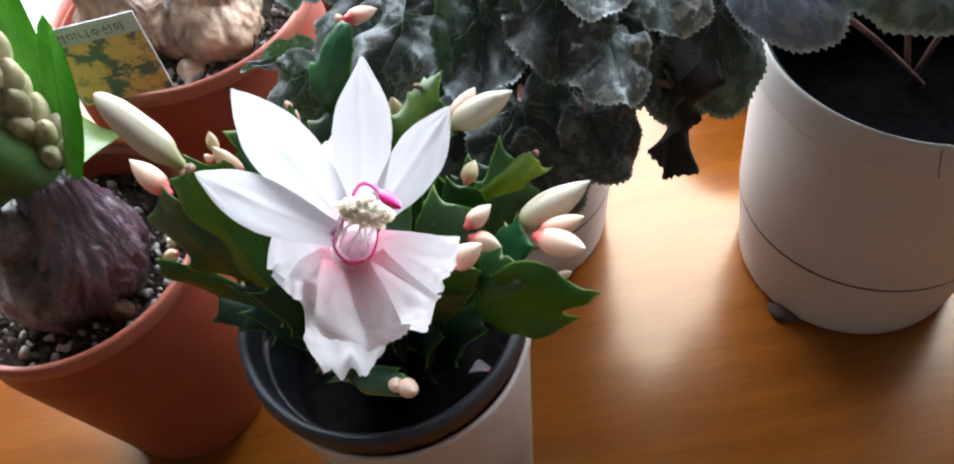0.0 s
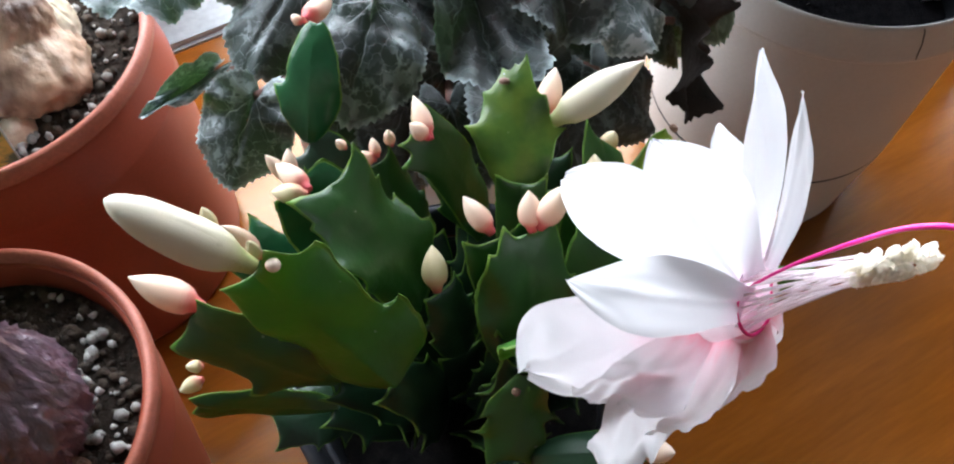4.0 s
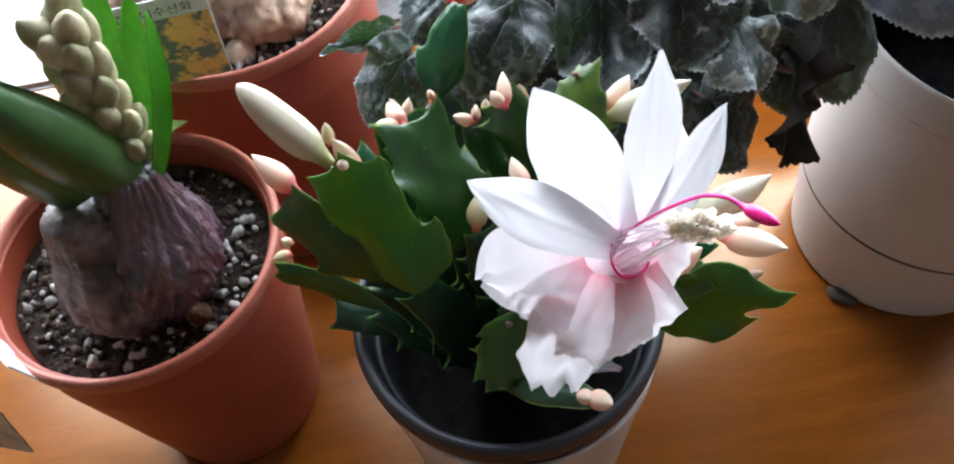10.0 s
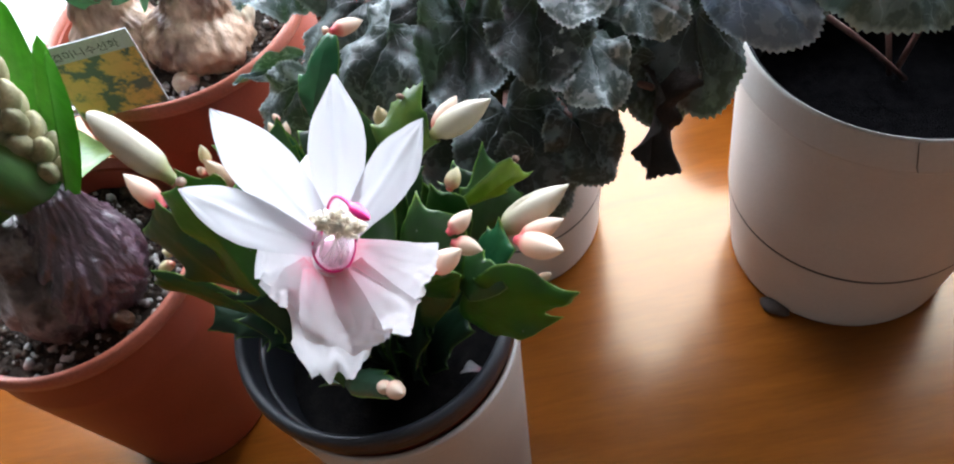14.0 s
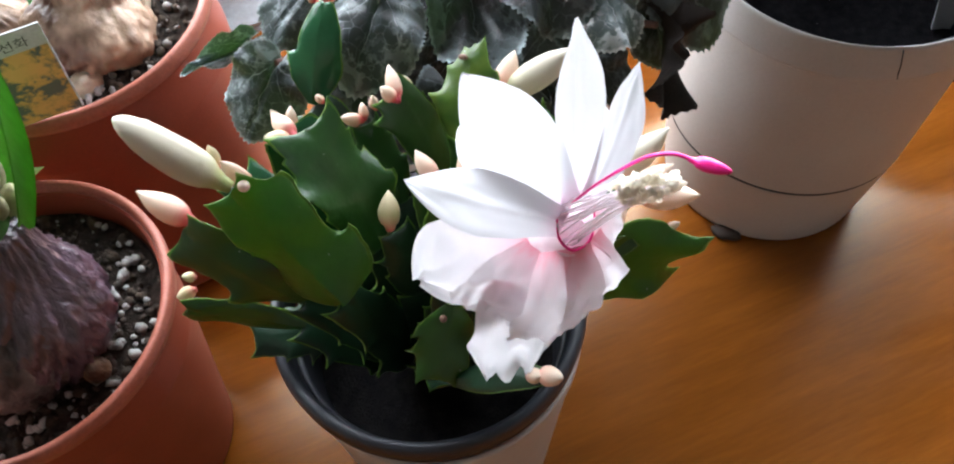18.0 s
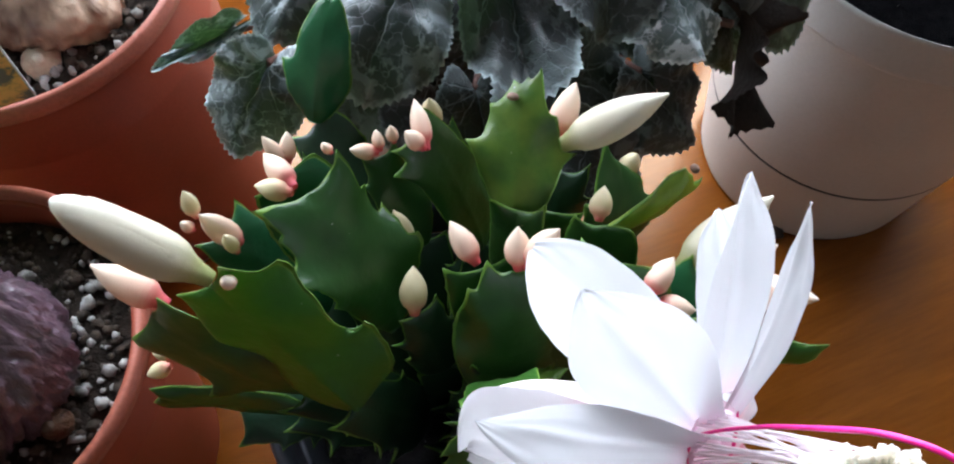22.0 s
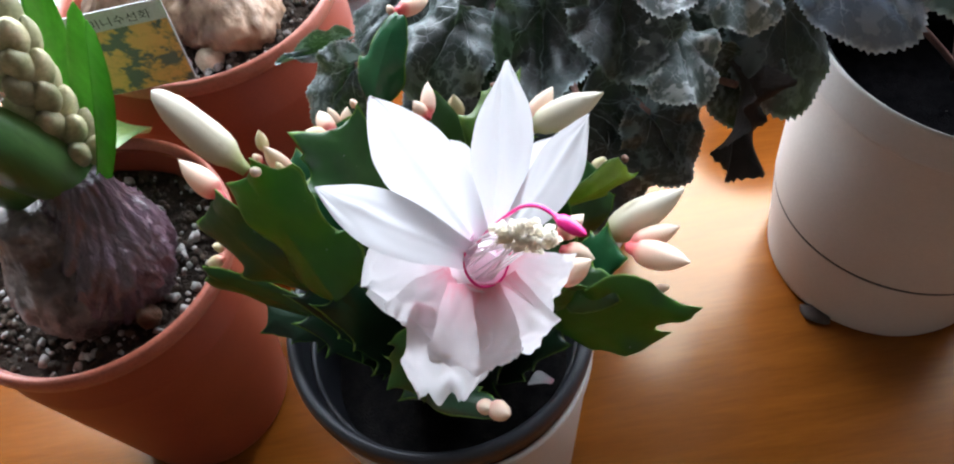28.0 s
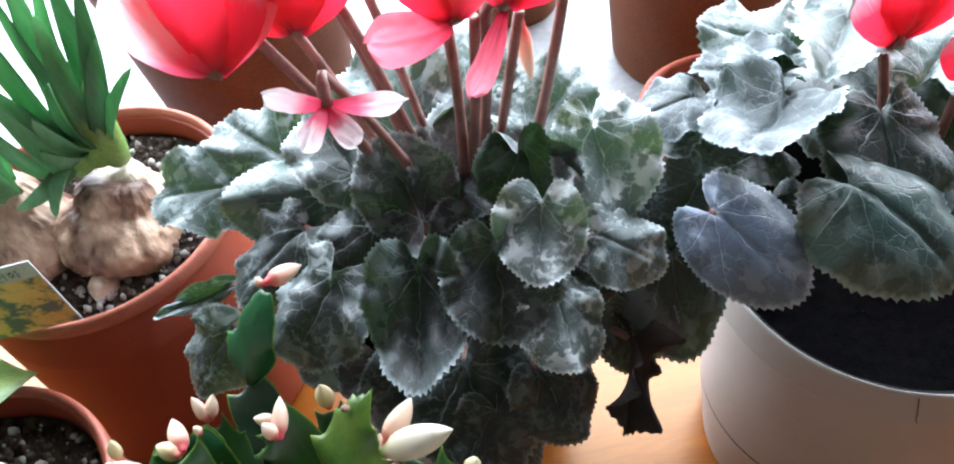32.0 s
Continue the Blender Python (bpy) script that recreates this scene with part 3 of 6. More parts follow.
def terracotta_pot(at, r, h, soil, label, seed, base=0.72):
    pot = thing("flower_pot", at, label, "flower pot", "terracotta-coloured pots")
    rb = r * base
    wall = [(rb - 0.004, 0.0), (rb - 0.001, 0.0006), (rb, 0.003), (rb + (r - rb) * 0.8, h * 0.78), (r - 0.0035, h * 0.93), (r - 0.002, h - 0.008), (r - 0.0035, h - 0.0075), (r - 0.005, h - 0.006)]
    inner = [(r - 0.0045, h - 0.004), (r - 0.005, h * 0.9), (rb, h * 0.35), (rb - 0.004, 0.002), (rb - 0.004, 0.0)]
    part("body", lathe(wall[:-2] + [(r - 0.002, h - 0.004)] + inner, at), TERRA, pot)
    rim = [(r - 0.0022, h - 0.0075), (r - 0.0004, h - 0.0068), (r, h - 0.0035), (r - 0.0003, h - 0.0008), (r - 0.0012, h), (r - 0.0026, h - 0.0004), (r - 0.0034, h - 0.003), (r - 0.0036, h - 0.007)]
    part("rim", lathe(rim, at, 96), TERRA_RIM, pot, "pale worn rim")
    rs = r - 0.0058
    part("soil", soil_disc(at, rs, at[2] + soil, seed=seed), SOIL, pot, "dark crumbly potting soil")
    tagged(part("perlite", crumbs(at, rs, at[2] + soil + 0.0008, 280, 0.0016, seed), PERLITE, pot, "grey perlite grit on the soil"), kind="stuff")
    tagged(part("grit", crumbs(at, rs, at[2] + soil, 900, 0.0016, seed + 50), CLOD, pot, "brown soil crumbs"), kind="stuff")
    return pot


def white_pot(at, r, h, label, groove=0.35, base=0.855, seed=3, soil=0.030, lip=0.0045):
    pot = thing("flower_pot", at, label, "flower pot", "white pots")
    rb = r * base
    g = h * groove
    rg = rb + (r - rb) * 0.42
    lower = [(rb - 0.006, 0.0), (rb - 0.001, 0.0005), (rb, 0.003), (rg, g - 0.0012), (rg - 0.0011, g - 0.0004)]
    upper = [(rg - 0.0011, g - 0.0003), (rg + 0.0003, g + 0.0008), (r - 0.0040, h * 0.878), (r - 0.0036, h * 0.890), (r - 0.0004, h * 0.897), (r, h * 0.905), (r - 0.0010, h * 0.94), (r - 0.0022, h - 0.0015), (r - 0.0028, h), (r - lip + 0.0003, h - 0.0003), (r - lip, h - 0.003), (r - lip - 0.003, h * 0.5), (rb - 0.008, 0.004), (rb - 0.008, 0.0)]
    part("saucer_base", lathe(lower, at, 96), WHITE_POT, pot)
    part("body", lathe(upper, at, 96), WHITE_POT, pot)
    part("groove", lathe([(rg - 0.0006, g - 0.0011), (rg + 0.0001, g - 0.0009), (rg + 0.0001, g + 0.0002), (rg - 0.0006, g + 0.0004)], at, 96), BLACK_POT, pot, "dark seam line")
    ri = r - lip - 0.0008
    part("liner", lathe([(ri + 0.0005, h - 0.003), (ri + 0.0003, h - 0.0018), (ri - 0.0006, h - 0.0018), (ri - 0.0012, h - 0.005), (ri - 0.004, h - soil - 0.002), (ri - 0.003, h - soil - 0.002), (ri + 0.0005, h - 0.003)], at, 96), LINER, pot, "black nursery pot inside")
    part("soil", soil_disc(at, ri - 0.003, at[2] + h - soil, seed=seed), SHADED_SOIL, pot, "near-black soil")
    return pot


terracotta_pot((-0.1202, 0.059, 0), 0.0514, 0.1216, 0.108, "terracotta-coloured plastic pot with a hyacinth bulb in gritty soil", 11)
terracotta_pot((-0.0865, 0.1837, 0), 0.0608, 0.130, 0.1165, "terracotta-coloured plastic pot with narcissus bulbs and a picture tag", 12, 0.98)
white_pot((0.2015, 0.0775, 0), 0.0615, 0.140, "white plastic pot with a seam near its base under a cyclamen", 0.340, 0.805, soil=0.046, lip=0.0036)
white_pot((0.049, 0.127, 0), 0.0515, 0.112, "white plastic pot hidden under a cyclamen's dark leaves", 0.35, 0.86, 5, 0.016)

cover = thing("flower_pot", (0.0008, -0.001, 0), "white cover pot round a black nursery pot", "flower pot", "white pots")
CP = (0.0008, -0.001, 0)
part("base_ring", lathe([(0.0325, 0.0), (0.0342, 0.0006), (0.0350, 0.0026), (0.0350, 0.006), (0.0345, 0.0066), (0.033, 0.006), (0.0325, 0.0)], CP, 96), WHITE_POT, cover)
part("body", lathe([(0.0345, 0.0064), (0.0352, 0.0068), (0.0425, 0.1190), (0.0418, 0.1194), (0.0405, 0.115), (0.033, 0.010), (0.0345, 0.0064)], CP, 96), WHITE_POT, cover)
part("rim", lathe([(0.0416, 0.1190), (0.0428, 0.1192), (0.0433, 0.1206), (0.0434, 0.1255), (0.0427, 0.1271), (0.0417, 0.1262), (0.0412, 0.1200), (0.0416, 0.1190)], CP, 96), WHITE_POT, cover)
liner = thing("nursery_pot", (0, 0, 0.0045), "black plastic nursery pot with rolled rim inside a white pot", "flower pot")
part("body", lathe([(0.029, 0.0), (0.0295, 0.0005), (0.0405, 0.124), (0.0395, 0.1255), (0.0385, 0.124), (0.028, 0.002), (0.028, 0)], (0, 0, 0.0045), 96), BLACK_POT, liner)
part("rim", lathe([(0.0402, 0.1255), (0.0432, 0.1262), (0.0446, 0.1285), (0.045, 0.133), (0.0444, 0.1358), (0.0430, 0.1366), (0.0416, 0.1358), (0.0408, 0.133), (0.0400, 0.1262), (0.0402, 0.1255)], (0, 0, 0.0045), 96), BLACK_POT, liner, "rolled black rim")
part("collar", lathe([(0.0404, 0.118), (0.0414, 0.119), (0.0424, 0.1245), (0.0414, 0.1252), (0.0404, 0.1245)], (0, 0, 0.0045), 96), TERRA, liner, "dark red-brown collar under the rim")
part("soil", soil_disc((0, 0, 0), 0.0372, 0.106, 0.002, seed=7.0), BLACK_SOIL, liner, "near-black soil")

# ---- the flowering cactus ----
cactus = thing("christmas_cactus", (0, 0, 0.106), "flat-jointed green holiday cactus with cream buds and one open white flower", "potted plant")


def blade_side(nodes, count):
    """Samples one side of a joint's outline from its base to the middle of its top: smooth between nodes, sharp at the teeth (third value 1)."""
    pts = [(Vector((n[1], n[0])), len(n) > 2) for n in nodes]
    line, sharp = [pts[0][0]], []
    for k in range(len(pts) - 1):
        p1, p2 = pts[k][0], pts[k + 1][0]
        p0 = p1 - (p2 - p1) if k == 0 or pts[k][1] else pts[k - 1][0]
        p3 = p2 + (p2 - p1) if k + 2 == len(pts) or pts[k + 1][1] else pts[k + 2][0]
        for j in range(1, 9):
            t = j / 8
            line.append(0.5 * (2 * p1 + (p2 - p0) * t + (2 * p0 - 5 * p1 + 4 * p2 - p3) * t * t + (3 * p1 - p0 - 3 * p2 + p3) * t ** 3))
        if pts[k + 1][1]:
            sharp.append(len(line) - 1)
    way = [0.0]
    for p, q in zip(line, line[1:]):
        way.append(way[-1] + math.hypot((q.x - p.x) * 0.5, q.y - p.y) + 1e-6)
    out = []
    for k in range(count + 1):
        d = way[-1] * k / count
        i = max(j for j in range(len(way)) if way[j] <= d + 1e-9)
        i2 = min(i + 1, len(way) - 1)
        f = (d - way[i]) / max(way[i2] - way[i], 1e-9) if i2 > i else 0.0
        out.append(line[i].lerp(line[i2], min(f, 1.0)))
    for i in sharp:
        out[min(count, round(way[i] / way[-1] * count))] = line[i]
    return out


def segment(base, tip, width, mat=None, face=None, bend=0.05, cup=0.1, seed=0, parent=None, thick=0.0023, sides=None, ripple=1.7, curl=(0.0, 0.0)):
    """One flat stem joint: a fleshy blade from base to tip with hooked teeth, two horns, a midrib and a pale margin.
    sides: its left and right outline, as (place along the blade, reach in half widths, 1 for a tooth); curl lifts either side towards the tip."""
    rnd = random.Random(seed)
    B, T = Vector(base), Vector(tip)
    face = Vector(face) if face else EYE - (B + T) / 2
    a, s, n = frame_of(T - B, face)
    length, half = (T - B).length, width / 2
    if not sides:
        sides = []
        for _ in (0, 1):
            v1, v2 = rnd.uniform(0.36, 0.52), rnd.uniform(0.68, 0.80)
            r1, r2, top = rnd.uniform(0.92, 1.18), rnd.uniform(0.84, 1.05), rnd.uniform(0.50, 0.66)
            sides.append([(0, 0.2), (0.1, 0.45), (0.24, 0.72), (v1 - 0.06, 0.88), (v1, r1, 1), (v1 + 0.015, 0.74), (v1 + 0.12, 0.76), (v2 - 0.03, 0.80), (v2, r2, 1), (v2 + 0.015, 0.66), (0.92, top + 0.02), (rnd.uniform(1.0, 1.07), top, 1), (0.965, top * 0.55), (0.955, 0)])
    rows = 46
    edges = [blade_side(o, rows) for o in sides]
    for side, o in enumerate(edges):
        for k in range(4, rows - 2):
            o[k] = Vector((o[k].x * (1 + 0.045 * noise.noise(Vector((k * 0.55, seed * 3.1, side * 7.0))) + 0.03 * noise.noise(Vector((k * 1.7, seed * 5.3, side * 4.0)))), o[k].y))
    top = edges[0][-1].y

    def even(values):
        return [sum(values[max(0, min(rows, k + d))] for d in range(-5, 6)) / 11 for k in range(rows + 1)]

    axis = [top * k / rows for k in range(rows + 1)]
    inner = [even([abs(e.x) for e in o]) for o in edges]
    level = [even([e.y for e in o]) for o in edges]
    columns = (0.0, 0.08, 0.25, 0.5, 0.72, 0.86, 0.955, 1.0)
    wave = rnd.uniform(0, 6.28)
    bm = bmesh.new()

    def point(side, k, c, up):
        e = edges[side][k]
        q = k / rows
        ends = min(1.0, 6 * q, 8 * (1 - q))
        w, lv = abs(e.x) + (inner[side][k] - abs(e.x)) * ends, e.y + (level[side][k] - e.y) * ends
        u = (1 if side else -1) * (c * w + c ** 7 * (abs(e.x) - w))
        v = axis[k] + (lv - axis[k]) * c + (e.y - lv) * c ** 7
        flesh = thick * (0.5 * (1 - c ** 4) + 0.05 + 0.16 * math.exp(-((c / 0.12) ** 2)) * (1 - 0.8 * q)) * (1 - 0.7 * max(0.0, (q - 0.8) / 0.2) ** 2) * min(1.0, 0.5 + 4 * q)
        z = bend * length * (4 * v * (1 - v) - 0.5) + cup * half * u * u + curl[side] * abs(u) * (v - 0.6) * 2
        z += ripple * half * (0.12 * math.sin(6 * v + wave) * u * abs(u) + 0.07 * math.sin(13 * v + wave * 2 + u) * u * u)
        return B + a * (v * length) + s * (u * half) + n * (z + up * flesh)

    cols = [(0, c) for c in reversed(columns)] + [(1, c) for c in columns[1:]]
    sheets = [[[bm.verts.new(point(side, k, c, up)) for side, c in cols] for k in range(rows + 1)] for up in (1, -1)]
    for up, sheet in zip((1, -1), sheets):
        for p, q in zip(sheet, sheet[1:]):
            for k in range(len(p) - 1):
                f = bm.faces.new((p[k], p[k + 1], q[k + 1], q[k]) if up > 0 else (q[k], q[k + 1], p[k + 1], p[k]))
                f.material_index = 1 if k in (0, len(p) - 2) else 0
    for p, q, p2, q2 in zip(sheets[0], sheets[0][1:], sheets[1], sheets[1][1:]):
        for k in (0, -1):
            bm.faces.new((p[k], q[k], q2[k], p2[k])).material_index = 1
    for e in (0, -1):
        for k in range(len(cols) - 1):
            bm.faces.new((sheets[0][e][k], sheets[0][e][k + 1], sheets[1][e][k + 1], sheets[1][e][k])).material_index = 1
    return part("stem_segment", bm, [mat or SEGMENT, EDGE], parent or cactus)


# outlines of the joints that show best, left and right
PADDLE = ([(0, .2), (.2, .5), (.38, .68), (.48, .86, 1), (.50, .76), (.62, .90), (.76, 1.18, 1), (.78, .84), (.84, .80), (.91, .86, 1), (.92, .74), (1.0, .79), (1.08, .82, 1), (1.03, .5), (.98, .25), (.96, 0)],
          [(0, .2), (.12, .55), (.3, .92), (.42, 1.06, 1), (.44, .94), (.53, .95), (.62, .97, 1), (.61, .80), (.71, .77), (.80, .82, 1), (.81, .72), (.96, .74), (1.04, .74, 1), (.99, .56), (.95, .25), (.96, 0)])
FLAP = ([(0, .15), (.08, .5), (.2, .78), (.4, .90), (.57, .95, 1), (.60, .84), (.8, .75), (.93, .66), (1.0, .64, 1), (.97, .3), (.96, 0)],
        [(0, .15), (.03, .5), (.05, .76, 1), (.12, 1.0), (.25, 1.16), (.40, 1.26, 1), (.35, .96), (.44, .90), (.58, 1.02), (.74, .98), (.88, 1.04, 1), (.89, .80), (.96, .70), (1.05, .65, 1), (.99, .3), (.96, 0)])
WING = ([(0, .2), (.15, .6), (.3, .9), (.47, 1.0, 1), (.50, .72), (.7, .82), (.85, .95), (.97, .98, 1), (.95, .45), (.97, 0)],
        [(0, .2), (.3, .85), (.6, .95), (.8, .85), (.92, .66), (1.0, .55, 1), (.96, .25), (.97, 0)])
TAIL = ([(0, .3), (.3, .85), (.55, 1.0), (.72, 1.1, 1), (.74, .75), (.88, .72), (1.0, .4, 1), (.97, 0)], [(0, .3), (.4, .85), (.8, .72), (1.04, .4, 1), (.97, 0)])
YOUNG = ([(0, .38), (.12, .68), (.3, .92), (.45, 1.0), (.55, 1.2, 1), (.57, .90), (.7, .82), (.80, .80, 1), (.82, .60), (.9, .42), (.97, .32, 1), (.95, .12), (1.0, 0)],
         [(0, .38), (.15, .70), (.3, .90), (.42, .96), (.51, 1.16, 1), (.53, .86), (.66, .80), (.76, .78, 1), (.78, .58), (.88, .45), (1.07, .28, 1), (.99, .12), (1.0, 0)])
FAN = ([(0, .25), (.2, .6), (.45, .92), (.68, 1.12), (.86, 1.10), (.98, .78), (1.06, .35), (1.06, 0)],
       [(0, .25), (.2, .75), (.42, 1.05), (.58, 1.18), (.76, 1.52, 1), (.76, 1.02), (.86, .96), (.98, .90), (1.10, .92), (1.24, .86, 1), (1.12, .5), (1.06, 0)])
REAR = ([(0, .2), (.15, .6), (.3, .82), (.46, 1.06, 1), (.50, .74), (.7, .68), (.9, .46), (1.0, .2, 1), (.985, 0)], [(0, .2), (.2, .68), (.45, .86), (.7, .74), (.9, .46), (1.0, .2), (.985, 0)])
FERN = ([(0, .2), (.3, .6), (.6, .72), (.78, .85), (.88, 1.18, 1), (.895, .76), (.98, .86, 1), (.975, .52), (1.05, .15), (1.1, -.1, 1), (1.06, 0)], [(0, .2), (.3, .7), (.6, .8), (.85, .6), (1.0, .42), (1.08, .25), (1.06, 0)])
CUP = ([(0, .3), (.4, .85), (.7, 1.0), (.88, .98), (1.02, .94, 1), (.94, .5), (.92, 0)], [(0, .3), (.4, .85), (.7, .98), (.9, .98), (1.04, .96, 1), (.95, .5), (.92, 0)])
FRONT = ([(0, .3), (.2, .72), (.4, .96), (.6, .98), (.78, .86), (.91, .76, 1), (.89, .58), (.95, .54), (1.03, .42, 1), (.96, .2), (.97, 0)],
         [(0, .3), (.2, .72), (.4, .94), (.6, .98), (.72, 1.0, 1), (.73, .8), (.88, .74), (1.02, .6, 1), (.97, .25), (.97, 0)])
SPUR = ([(0, .2), (.3, .7), (.55, .9), (.70, .98, 1), (.72, .7), (.9, .6), (1.1, .52, 1), (1.0, .3), (.95, 0)], [(0, .2), (.3, .75), (.5, .95), (.75, 1.02, 1), (.77, .74), (.86, .62), (.91, .3), (.95, 0)])
HOOD = ([(0, .25), (.3, .75), (.6, .95), (.8, .9), (.92, .85), (1.0, .8, 1), (.95, .4), (.98, 0)], [(0, .25), (.3, .75), (.55, .98), (.75, 1.02), (.9, .92), (1.0, .7), (1.0, .35), (.98, 0)])
STUB = ([(0, .25), (.2, .5), (.5, .75), (.8, .85), (.98, .82, 1), (.97, .4), (.98, 0)], [(0, .25), (.2, .5), (.45, .7), (.62, .98, 1), (.63, .7), (.85, .8), (1.03, 1.04, 1), (.95, .6), (.98, 0)])
SEGMENTS = [
    # base, tip, width, surface, facing, outline, curl
    ((-0.0085, 0.0030, 0.1680), (-0.0165, 0.0212, 0.2010), 0.0240, SEGMENT, (0.48, -0.72, 0.51), PADDLE, (0.0, 0.0)),
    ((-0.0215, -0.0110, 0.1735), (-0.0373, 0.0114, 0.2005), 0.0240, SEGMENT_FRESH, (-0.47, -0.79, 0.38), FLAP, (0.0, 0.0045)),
    ((-0.0300, -0.0030, 0.1660), (-0.0520, 0.0165, 0.1860), 0.0190, SEGMENT, (-0.44, -0.84, 0.33), WING, (0.001, 0.0)),
    ((0.0185, 0.0085, 0.1845), (0.0287, 0.0275, 0.2019), 0.0172, SEGMENT_LIGHT, (-0.5, -0.3, 0.8), YOUNG, (0.0, 0.0)),
    ((0.0140, 0.0000, 0.1620), (0.0193, 0.0088, 0.1920), 0.0112, SEGMENT, (-0.6, -0.6, 0.4), CUP, (0.0, 0.0)),
    ((0.0050, -0.0180, 0.1580), (0.0120, -0.0045, 0.1940), 0.0205, SEGMENT, None, FRONT, (0.0, 0.0)),
    ((0.0150, 0.0160, 0.1600), (0.0085, 0.0300, 0.1930), 0.0175, SEGMENT, (0.34, -0.84, 0.42), FERN, (0.0, 0.0)),
    ((0.0180, 0.0220, 0.1500), (0.0145, 0.0430, 0.1720), 0.0150, SEGMENT, None, None, (0.0, 0.0)),
    ((0.0330, -0.0020, 0.1550), (0.0470, 0.0165, 0.1790), 0.0186, SEGMENT, (0.23, -0.83, 0.5), SPUR, (0.0, 0.0)),
    ((0.0345, 0.0008, 0.1800), (0.0528, 0.0015, 0.1906), 0.0096, SEGMENT_LIME, (0.05, -1.0, 0.1), STUB, (0.0, 0.0)),
    ((0.0260, -0.0080, 0.1600), (0.0332, -0.0002, 0.1890), 0.0150, SEGMENT, None, HOOD, (0.0, 0.0)),
    ((-0.0105, 0.0605, 0.1637), (0.0024, 0.0745, 0.1868), 0.0178, SEGMENT_SHADED, (-0.45, -0.6, 0.65), REAR, (0.0, 0.0)),
    ((-0.0030, 0.0380, 0.1430), (-0.0105, 0.0605, 0.1640), 0.0160, SEGMENT_DARK, None, HOOD, (0.0, 0.0)),
    ((0.0040, 0.0280, 0.1480), (0.0005, 0.0430, 0.1700), 0.0150, SEGMENT, None, None, (0.0, 0.0)),
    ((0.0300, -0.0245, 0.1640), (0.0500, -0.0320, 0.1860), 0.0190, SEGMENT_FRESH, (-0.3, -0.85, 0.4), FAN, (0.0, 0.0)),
    ((0.0180, -0.0220, 0.1600), (0.0302, -0.0120, 0.1966), 0.0205, SEGMENT, None, HOOD, (0.0, 0.0)),
    ((0.0320, -0.0160, 0.1650), (0.0465, -0.0165, 0.1870), 0.0155, SEGMENT_SHADED, None, None, (0.0, 0.0)),
    ((-0.0220, 0.0200, 0.1480), (-0.0365, 0.0360, 0.1740), 0.0210, SEGMENT_SHADED, None, None, (0.0, 0.0)),
    ((-0.0150, 0.0220, 0.1550), (-0.0195, 0.0348, 0.1862), 0.0190, SEGMENT_SHADED, None, HOOD, (0.0, 0.0)),
    ((-0.0120, 0.0300, 0.1450), (-0.0190, 0.0480, 0.1675), 0.0155, SEGMENT, None, None, (0.0, 0.0)),
    ((0.0080, -0.0060, 0.1580), (0.0080, 0.0010, 0.1890), 0.0140, SEGMENT, None, CUP, (0.0, 0.0)),
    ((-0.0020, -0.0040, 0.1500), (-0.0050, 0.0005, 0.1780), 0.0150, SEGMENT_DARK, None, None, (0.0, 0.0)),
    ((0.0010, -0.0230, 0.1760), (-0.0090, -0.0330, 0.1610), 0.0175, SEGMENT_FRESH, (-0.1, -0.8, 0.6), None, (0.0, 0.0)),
    ((-0.0050, -0.0330, 0.1580), (0.0120, -0.0475, 0.1765), 0.0085, SEGMENT_DARK, None, TAIL, (0.0, 0.0)),
    ((0.0020, -0.0200, 0.1640), (0.0130, -0.0230, 0.1800), 0.0150, SEGMENT_LIGHT, (0.3, 0.3, 1), None, (0.0, 0.0)),
    ((-0.0330, -0.0010, 0.1530), (-0.0594, 0.0096, 0.1645), 0.0120, SEGMENT, (-0.28, -0.93, 0.22), TAIL, (0.0, 0.0)),
    ((0.0290, -0.0170, 0.1730), (0.0425, -0.0292, 0.1871), 0.0130, SEGMENT, (-0.3, -0.6, 0.7), TAIL, (0.0, 0.0)),
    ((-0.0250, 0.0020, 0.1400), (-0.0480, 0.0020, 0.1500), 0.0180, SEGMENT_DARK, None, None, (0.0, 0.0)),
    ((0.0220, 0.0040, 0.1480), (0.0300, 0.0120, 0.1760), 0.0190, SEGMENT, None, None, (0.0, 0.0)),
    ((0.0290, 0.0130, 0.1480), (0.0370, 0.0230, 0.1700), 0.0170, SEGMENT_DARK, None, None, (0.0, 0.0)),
    ((0.0230, -0.0190, 0.1700), (0.0280, -0.0350, 0.2050), 0.0140, SEGMENT, (-0.2, -0.9, 0.3), CUP, (0.0, 0.0)),
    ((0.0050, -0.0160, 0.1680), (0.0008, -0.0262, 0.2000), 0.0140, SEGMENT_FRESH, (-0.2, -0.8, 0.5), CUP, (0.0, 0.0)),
]
for k, (b, t, w, m, f, o, c) in enumerate(SEGMENTS):
    segment(b, t, w, m, f, seed=k + 1, sides=o, curl=c, bend=(0.05, -0.03, 0.06)[k % 3], cup=(0.12, -0.1, 0.05, -0.06)[k % 4])
